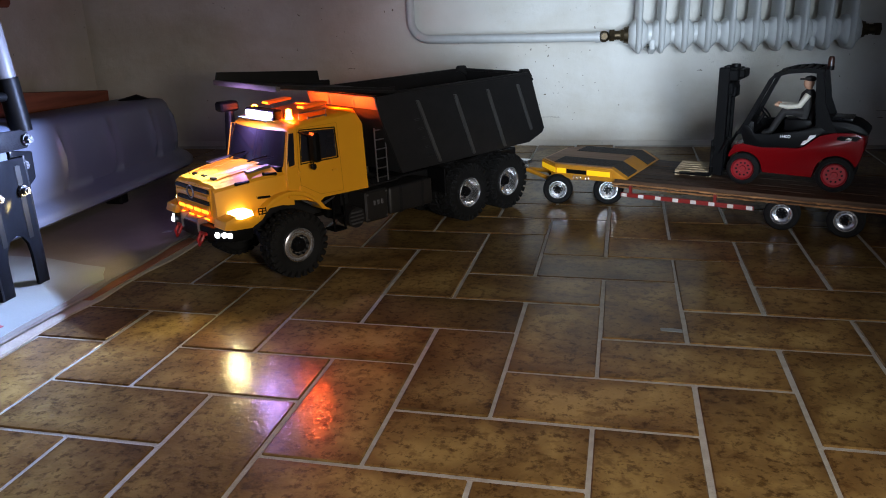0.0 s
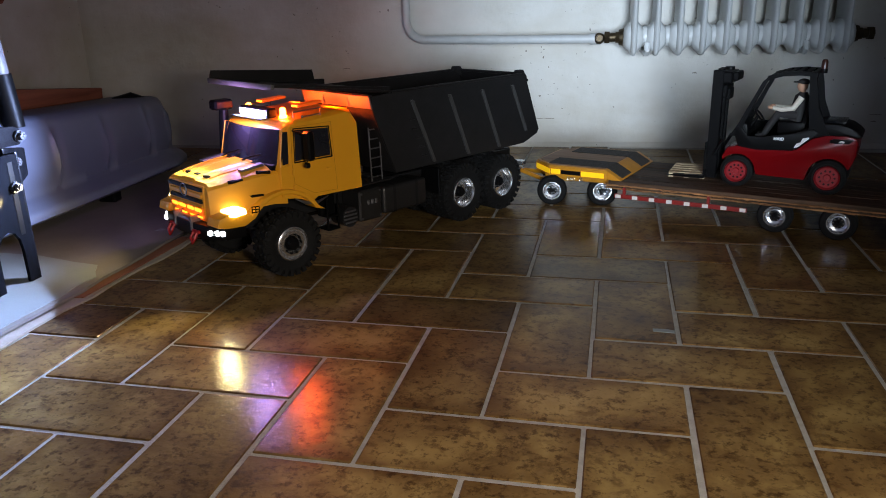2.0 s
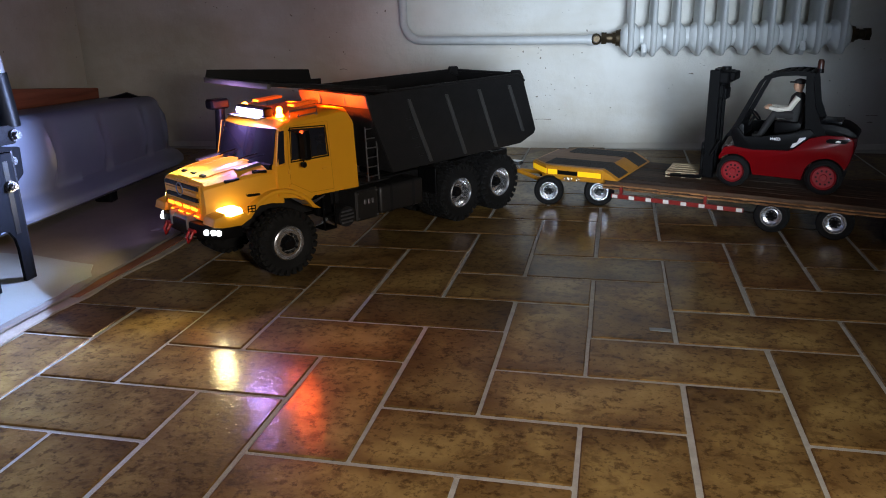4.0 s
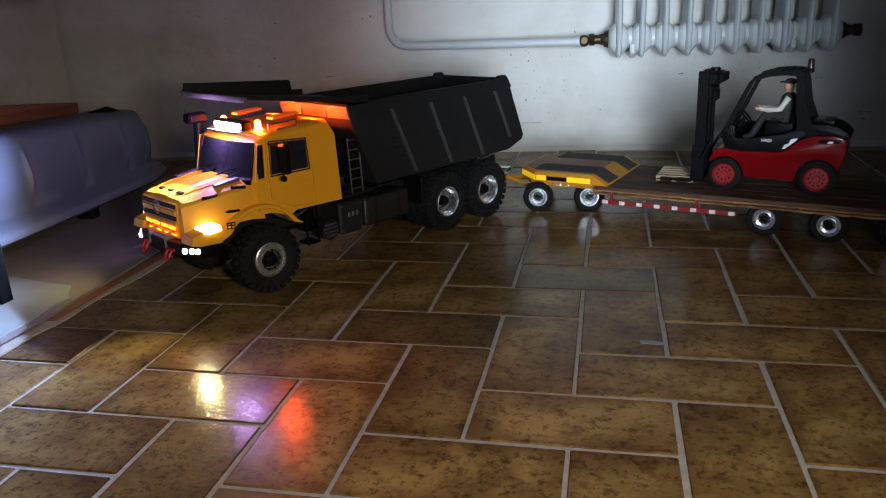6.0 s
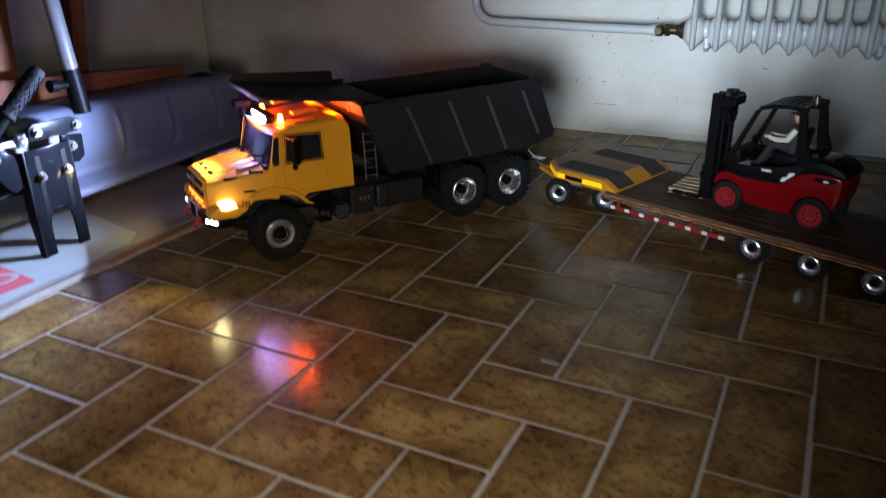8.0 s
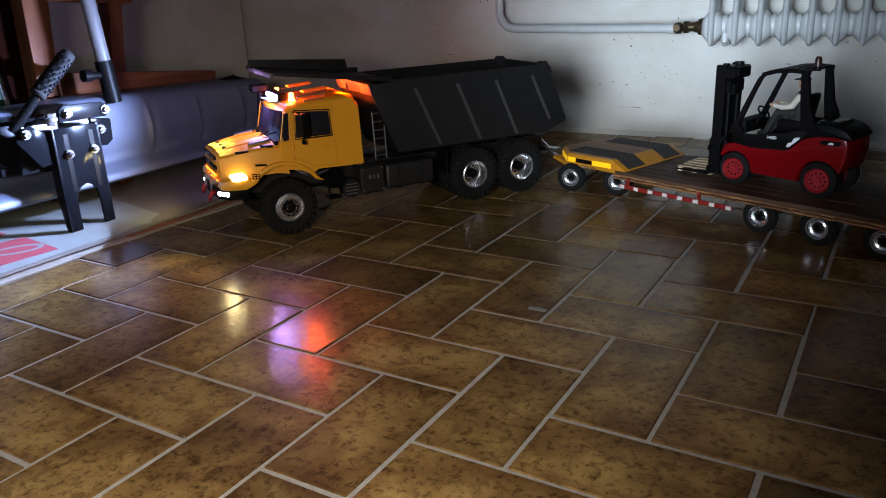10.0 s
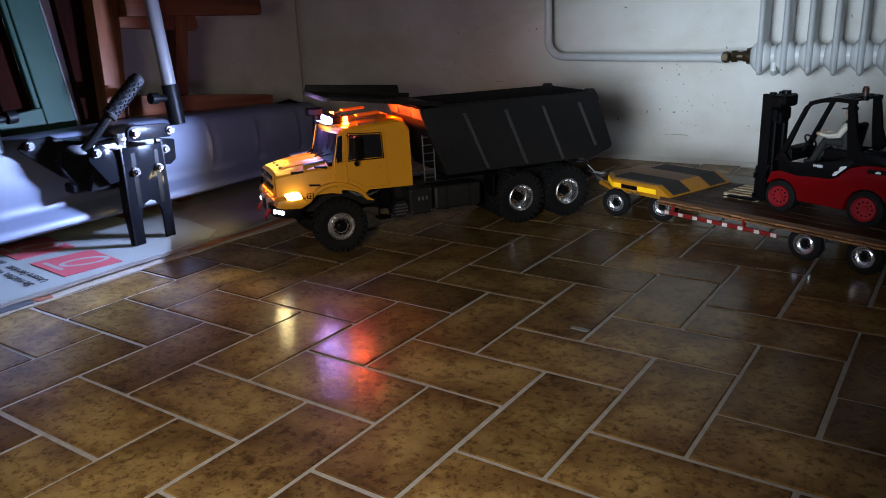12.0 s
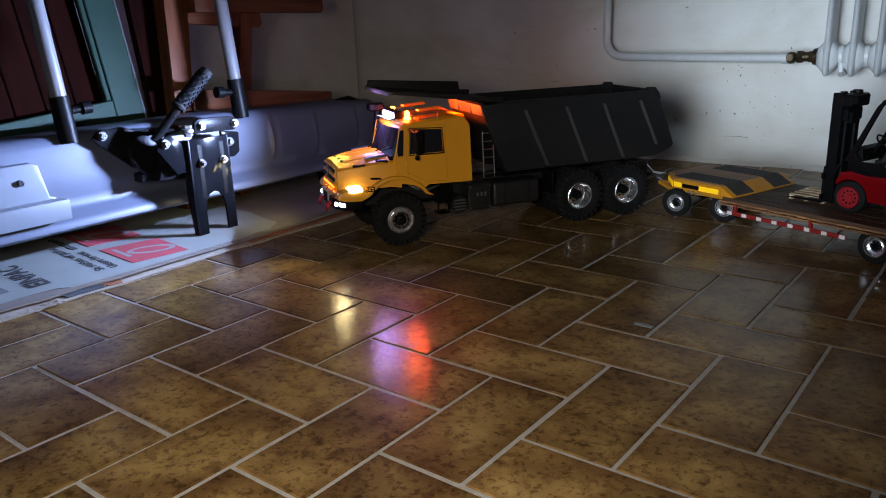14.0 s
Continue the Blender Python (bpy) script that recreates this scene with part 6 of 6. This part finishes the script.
def hull():
    h = thing("boat_hull", Matrix.Translation((0, 0, 0)), "long grey moulded plastic boat hull propped above the cardboard", "boat hull")
    # section in x and z, from the lower lip over the bulging flank to the top
    sect = [(-0.805, 0.062), (-0.772, 0.064), (-0.764, 0.070), (-0.764, 0.078), (-0.772, 0.087), (-0.790, 0.096), (-0.797, 0.104), (-0.795, 0.120), (-0.793, 0.140), (-0.7935, 0.160), (-0.796, 0.186), (-0.799, 0.208), (-0.8025, 0.2190), (-0.809, 0.2265), (-0.820, 0.2290), (-0.885, 0.2295), (-0.885, 0.205), (-0.86, 0.195), (-0.84, 0.12), (-0.84, 0.070)]
    bm = bmesh.new()
    rings = []
    ys = [-1.0 + 0.04 * i for i in range(32)] + [0.28 + 0.004 * i for i in range(163)]
    for y in ys:
        tail = max(0.0, (y - 0.775) / 0.155)
        lead = max(0.0, (y - 0.30) / 0.63)
        ring = []
        for x, z in sect:
            # soft upright flutes in the flank
            flute = 0.0
            if 0.11 < z < 0.21 and x > -0.83:
                for yr in (0.44, 0.575, 0.715, 0.80):
                    rise = math.sin(math.pi * (z - 0.11) / 0.10)
                    flute += (0.0085 * math.exp(-abs((y - yr) / 0.0042)) - 0.006 * math.exp(-((y - yr - 0.016) / 0.010) ** 2)) * rise
            xx = x + flute - 0.02 * lead**2 - 0.10 * tail**2
            zz = 0.064 + (z - 0.064) * (1 - 0.14 * lead - 0.28 * tail**2)
            ring.append((xx, y - (0.03 * tail if z > 0.2 else 0), zz))
        rings.append(ring)
    loft(bm, rings)
    part("shell", bm, HULL, h, "smooth grey fluted shell", smooth=50)
    # end cap fitting with a black toggle
    bm = bmesh.new()
    tube(bm, [(-0.868, 0.715, 0.208), (-0.845, 0.740, 0.214), (-0.826, 0.768, 0.200), (-0.820, 0.785, 0.176), (-0.820, 0.795, 0.150)], [0.008, 0.010, 0.009, 0.007, 0.005], 10)
    part("toggle", bm, BLACK, h)
    bm = bmesh.new()
    for zz in (0.178, 0.163):
        cyl(bm, (-0.840, 0.800, zz - 0.018), (-0.812, 0.800, zz - 0.018), 0.005, seg=12)
    part("catch", bm, STEEL, h)
    # pale plate on the flank
    bm = bmesh.new()
    prism(bm, [(-0.45, 0.100), (-0.068, 0.100), (-0.062, 0.128), (-0.075, 0.132), (-0.086, 0.188), (-0.098, 0.194), (-0.45, 0.194)], -0.786, -0.770, "yz", 0.002)
    part("plate", bm, HULLPLATE, h, "pale grey plate bolted to the flank")
    bm = bmesh.new()
    prism(bm, [(-0.45, 0.092), (-0.055, 0.092), (-0.055, 0.128), (-0.45, 0.128)], -0.772, -0.742, "yz", 0.004)
    part("step", bm, HULLPLATE, h)
    for y in (-0.120, -0.25):
        bm = bmesh.new()
        cyl(bm, (-0.772, y, 0.164), (-0.764, y, 0.164), 0.006, 0.0045, 14)
        part("bolt", bm, BOLT, h)
    # bracket: base plate, fork foot with slots, arm plates, bolts, lever
    br = new("support_bracket")
    br.parent = h
    br["label"] = "black steel adjustable support bracket with lever"

    def bpart(name, bm, material, label=""):
        return part(name, bm, material, br, label)
    foot = [(0.168, 0.0125), (0.188, 0.0125)] + [(0.211 + 0.023 * math.cos(radians(a)), 0.062 + 0.032 * math.sin(radians(a))) for a in (180, 150, 120, 90, 60, 30, 0)] + [(0.235, 0.0125), (0.256, 0.0125), (0.2545, 0.080), (0.254, 0.198), (0.170, 0.200), (0.164, 0.080)]
    bm = bmesh.new()
    prism(bm, foot, -0.709, -0.7035, "yz", 0.0012)
    bpart("foot_plate", bm, GUNMETAL, "dark steel foot plate with an arched cut-out")
    for y in (0.166, 0.254):
        bm = bmesh.new()
        prism(bm, [(-0.7035, 0.0125), (-0.7035, 0.200), (-0.727, 0.196), (-0.727, 0.08), (-0.717, 0.0125)], y - 0.0022, y + 0.0022, "xz", 0.0008)
        bpart("flange", bm, BRACKET)
    for y in (0.188, 0.238):
        bm = bmesh.new()
        prism(bm, [(y - 0.0045, 0.084), (y + 0.0045, 0.084), (y + 0.0045, 0.188), (y - 0.0045, 0.188)], -0.7038, -0.7030, "yz")
        bpart("slot", bm, BLACK)
        for z, rr in ((0.153, 0.0080),):
            bm = bmesh.new()
            cyl(bm, (-0.7035, y, z), (-0.699, y, z), rr, seg=18)
            cyl(bm, (-0.699, y, z), (-0.693, y, z), rr * 0.72, seg=6)
            cyl(bm, (-0.693, y, z), (-0.691, y, z), rr * 0.4, seg=10)
            bpart("bolt", bm, BOLT, "bright hexagon bolt")
    bm = bmesh.new()
    prism(bm, [(0.200, 0.205), (0.296, 0.202), (0.305, 0.213), (0.302, 0.224), (0.290, 0.230), (0.214, 0.234), (0.203, 0.228)], -0.738, -0.731, "yz", 0.002)
    bpart("arm_plate", bm, BRACKET)
    bm = bmesh.new()
    prism(bm, [(0.262, 0.150), (0.290, 0.147), (0.304, 0.156), (0.306, 0.196), (0.262, 0.204)], -0.740, -0.733, "yz", 0.003)
    bpart("side_plate", bm, GUNMETAL)
    bm = bmesh.new()
    prism(bm, [(0.140, 0.137), (0.168, 0.141), (0.156, 0.196), (0.132, 0.214), (0.108, 0.205), (0.104, 0.188)], -0.716, -0.711, "yz", 0.002)
    bpart("pivot_plate", bm, GUNMETAL)
    bm = bmesh.new()
    prism(bm, [(0.019, 0.217), (0.031, 0.229), (0.079, 0.233), (0.149, 0.200), (0.174, 0.135), (0.149, 0.127), (0.089, 0.155), (0.029, 0.207)], -0.785, -0.777, "yz", 0.002)
    bpart("back_plate", bm, BRACKET)
    bm = bmesh.new()
    prism(bm, [(0.075, 0.191), (0.089, 0.155), (0.123, 0.135), (0.159, 0.135), (0.159, 0.191), (0.129, 0.217), (0.095, 0.215)], -0.777, -0.755, "yz", 0.004)
    prism(bm, [(0.110, 0.128), (0.160, 0.128), (0.172, 0.163), (0.130, 0.188)], -0.760, -0.728, "yz", 0.003)
    box(bm, -0.777, -0.750, 0.086, 0.166, 0.126, 0.146, 0.004)
    tube(bm, [(-0.758, 0.080, 0.206), (-0.752, 0.075, 0.176), (-0.754, 0.095, 0.148), (-0.758, 0.127, 0.132)], 0.005, 8)
    bpart("ratchet", bm, BRACKET, "black ratchet block")
    for y, z, x in ((0.121, 0.199, -0.711), (0.216, 0.219, -0.731), (0.294, 0.215, -0.731), (0.279, 0.180, -0.733), (0.038, 0.221, -0.777)):
        bm = bmesh.new()
        cyl(bm, (x, y, z), (x + 0.004, y, z), 0.0085, seg=18)
        cyl(bm, (x + 0.004, y, z), (x + 0.010, y, z), 0.0062, seg=6)
        bpart("bolt", bm, BOLT, "bright hexagon bolt")
    bm = bmesh.new()
    for k, z in enumerate((0.204, 0.212, 0.219)):
        cyl(bm, (-0.722, 0.180, z), (-0.722, 0.180, z + 0.006), 0.011 if k % 2 else 0.0085, seg=6 if k != 1 else 16)
    bpart("stacked_nut", bm, STEEL)
    bm = bmesh.new()
    box(bm, -0.79, -0.725, 0.150, 0.262, 0.126, 0.136, 0.002)
    bpart("cross_bar", bm, GUNMETAL, "dark metal cross bar")
    bm = bmesh.new()
    box(bm, -0.79, -0.735, 0.10, 0.19, 0.215, 0.222, 0.002)
    bpart("cross_bar", bm, GUNMETAL)
    bm = bmesh.new()
    tube(bm, [(-0.725, 0.108, 0.205), (-0.718, 0.138, 0.237), (-0.712, 0.160, 0.262)], 0.0085, 12)
    bpart("lever", bm, GLOSSBLACK, "black lever")
    bm = bmesh.new()
    a, b = Vector((-0.7125, 0.158, 0.260)), Vector((-0.700, 0.226, 0.326))
    prof = [(0.0, 0.0135), (0.04, 0.0150), (0.08, 0.0125), (0.9, 0.0128), (0.97, 0.0118), (1.0, 0.007)]
    tube(bm, [a.lerp(b, t) for t, _ in prof], [r for _, r in prof], 18)
    grip = bpart("grip", bm, RUBBER, "black rubber hand grip with raised diamonds")
    q = (b - a).to_track_quat("Z", "Y")
    bm = bmesh.new()
    for i in range(11):
        for k in range(9):
            ang = 2 * math.pi * (k + 0.5 * (i % 2)) / 9
            c = a.lerp(b, 0.13 + 0.072 * i)
            mm = Matrix.Translation(c) @ q.to_matrix().to_4x4() @ Matrix.Rotation(ang, 4, "Z") @ Matrix.Translation((0.0128, 0, 0)) @ Matrix.Rotation(radians(45), 4, "X")
            box(bm, -0.0012, 0.0014, -0.0026, 0.0026, -0.0026, 0.0026, 0, mm)
    k = mesh_ob("grip_knurl", bm, BRACKET)
    k.parent = br
    # two uprights in sockets
    for ya, yb in ((0.366, 0.356), (-0.012, -0.022)):
        bm = bmesh.new()
        p, d = Vector((-0.800, ya, 0.232)), Vector((-0.012, yb - ya, 0.22))
        cyl(bm, p - 0.08 * d, p + 0.29 * d, 0.0165, seg=22)
        part("socket", bm, BLACK, h, "black tube socket")
        bm = bmesh.new()
        cyl(bm, p + 0.25 * d, p + 2.6 * d, 0.0138, 0.0138, 22)
        part("upright", bm, TUBEM, h, "pale upright tube")
        bm = bmesh.new()
        cyl(bm, p + 0.17 * d + Vector((0, -0.016 if ya > 0.1 else 0.016, 0)), p + 0.17 * d + Vector((0, -0.045 if ya > 0.1 else 0.045, 0.003)), 0.007, seg=12)
        cyl(bm, p + 0.17 * d + Vector((0, -0.036 if ya > 0.1 else 0.036, 0.002)), p + 0.17 * d + Vector((0, -0.052 if ya > 0.1 else 0.052, 0.003)), 0.0115, seg=16)
        part("clamp_knob", bm, BLACK, h)
    # rear skid out of sight that carries the shell
    for y in (-0.75, 0.68):
        bm = bmesh.new()
        box(bm, -0.905, -0.865, y - 0.012, y + 0.012, 0.0115, 0.19, 0.003)
        part("rear_leg", bm, BRACKET, h)


def timber_stand():
    s = thing("timber_stand", Matrix.Translation((0, 0, 0)), "reddish stained timber stand behind the hull", "wooden stand")
    def beam(name, pts, x0, x1, material=REDWOOD):
        bm = bmesh.new()
        prism(bm, pts, x0, x1, "yz", 0.003)
        return part(name, bm, material, s)
    beam("post", [(0.288, 0.0), (0.322, 0.0), (0.366, 0.60), (0.301, 0.60)], -0.965, -0.925)
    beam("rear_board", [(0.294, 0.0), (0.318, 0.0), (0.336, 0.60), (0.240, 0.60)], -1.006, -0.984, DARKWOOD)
    beam("post", [(0.449, 0.0), (0.483, 0.0), (0.568, 0.62), (0.534, 0.62)], -0.985, -0.945)
    beam("lower_rail", [(0.332, 0.228), (0.748, 0.194), (0.753, 0.231), (0.332, 0.274)], -0.950, -0.915, REDRAIL)
    beam("upper_rail", [(0.358, 0.434), (0.728, 0.428), (0.736, 0.436), (0.732, 0.470), (0.358, 0.480)], -0.940, -0.905, REDRAIL)
    beam("middle_rail", [(0.352, 0.413), (0.566, 0.398), (0.573, 0.405), (0.570, 0.431), (0.352, 0.446)], -0.985, -0.950, REDRAIL)


def green_frame():
    """A painted window sash leaning behind the hull, with red boards behind its opening."""
    g = thing("window_sash", pose(-0.99, 0.274, 0.0, 5.3, -5, 0), "green-painted wooden window sash leaning against dark boards", "window sash")
    def bar(name, y0, y1, z0, z1, x0=-0.012, x1=0.012, material=GREENPAINT):
        bm = bmesh.new()
        box(bm, x0, x1, y0, y1, z0, z1, 0.002)
        return part(name, bm, material, g)
    bar("stile", -0.055, 0.008, 0.0, 0.80)
    bar("edge_bead", 0.0085, 0.0125, 0.0, 0.80, -0.013, 0.013, TUBEM)
    bar("bottom_rail", -0.62, -0.0555, 0.175, 0.268)
    bar("stile", -0.62, -0.56, 0.2685, 0.80)
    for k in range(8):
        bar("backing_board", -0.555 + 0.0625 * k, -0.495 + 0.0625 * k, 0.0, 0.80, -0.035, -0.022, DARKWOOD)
    bar("pane_bead", -0.0665, -0.0555, 0.2685, 0.80, -0.008, 0.008)


def floor_scrap():
    bm = bmesh.new()
    prism(bm, [(0.171, 0.2375), (0.185, 0.2385), (0.197, 0.2360), (0.1965, 0.2285), (0.183, 0.2295), (0.1715, 0.2300)], 0.0004, 0.0012, "xy")
    tagged(mesh_ob("paper_scrap", bm, CARD), "small pale strip of paper on a floor tile", "scrap")


cardboard()
floor_scrap()
hull()
timber_stand()
green_frame()

# ---- floor tiles, herringbone of 100 x 200 mm modules ----
def tiles():
    gap, th = 0.0051, 0.010
    def tile_mesh(name, lx, ly):
        bm = bmesh.new()
        box(bm, gap / 2, lx - gap / 2, gap / 2, ly - gap / 2, -th, 0.0, 0.0012)
        me = bpy.data.meshes.new(name)
        bm.to_mesh(me)
        bm.free()
        me.materials.append(TILE)
        return me
    across, along = tile_mesh("tile_across", 0.2, 0.1), tile_mesh("tile_along", 0.1, 0.2)
    rng = random.Random(3)
    rest = bmesh.new()
    made = 0
    for a in range(-30, 40):
        for b in range(-16, 17):
            for me, u, v, w, d in ((across, a + 2 * b, a - 2 * b, 2, 1), (along, a - 1 + 2 * b, a - 2 * b, 1, 2)):
                cx, cy = (u + w / 2) * 0.1, (v + d / 2) * 0.1
                if not (-1.46 < cx < 2.15 and -2.25 < cy < wall_y(cx) - 0.02):
                    continue
                tilt = pose(u * 0.1 + rng.uniform(-0.0007, 0.0007), v * 0.1 + rng.uniform(-0.0007, 0.0007), rng.uniform(-0.0004, 0.0002),
                            rng.uniform(-0.12, 0.12), rng.uniform(-0.12, 0.12), rng.uniform(-0.25, 0.25))
                if -0.72 < cx < 1.05 and -0.55 < cy and made < 300:
                    ob = new("tile", me)
                    ob.parent = FLOOR
                    ob.matrix_basis = tilt
                    made += 1
                else:
                    g = gap / 2
                    box(rest, g, w * 0.1 - g, g, d * 0.1 - g, -th, 0.0, 0, tilt)
    far = mesh_ob("far_tiles", rest, TILE)
    far.parent = FLOOR
    far["kind"] = "stuff"


tiles()
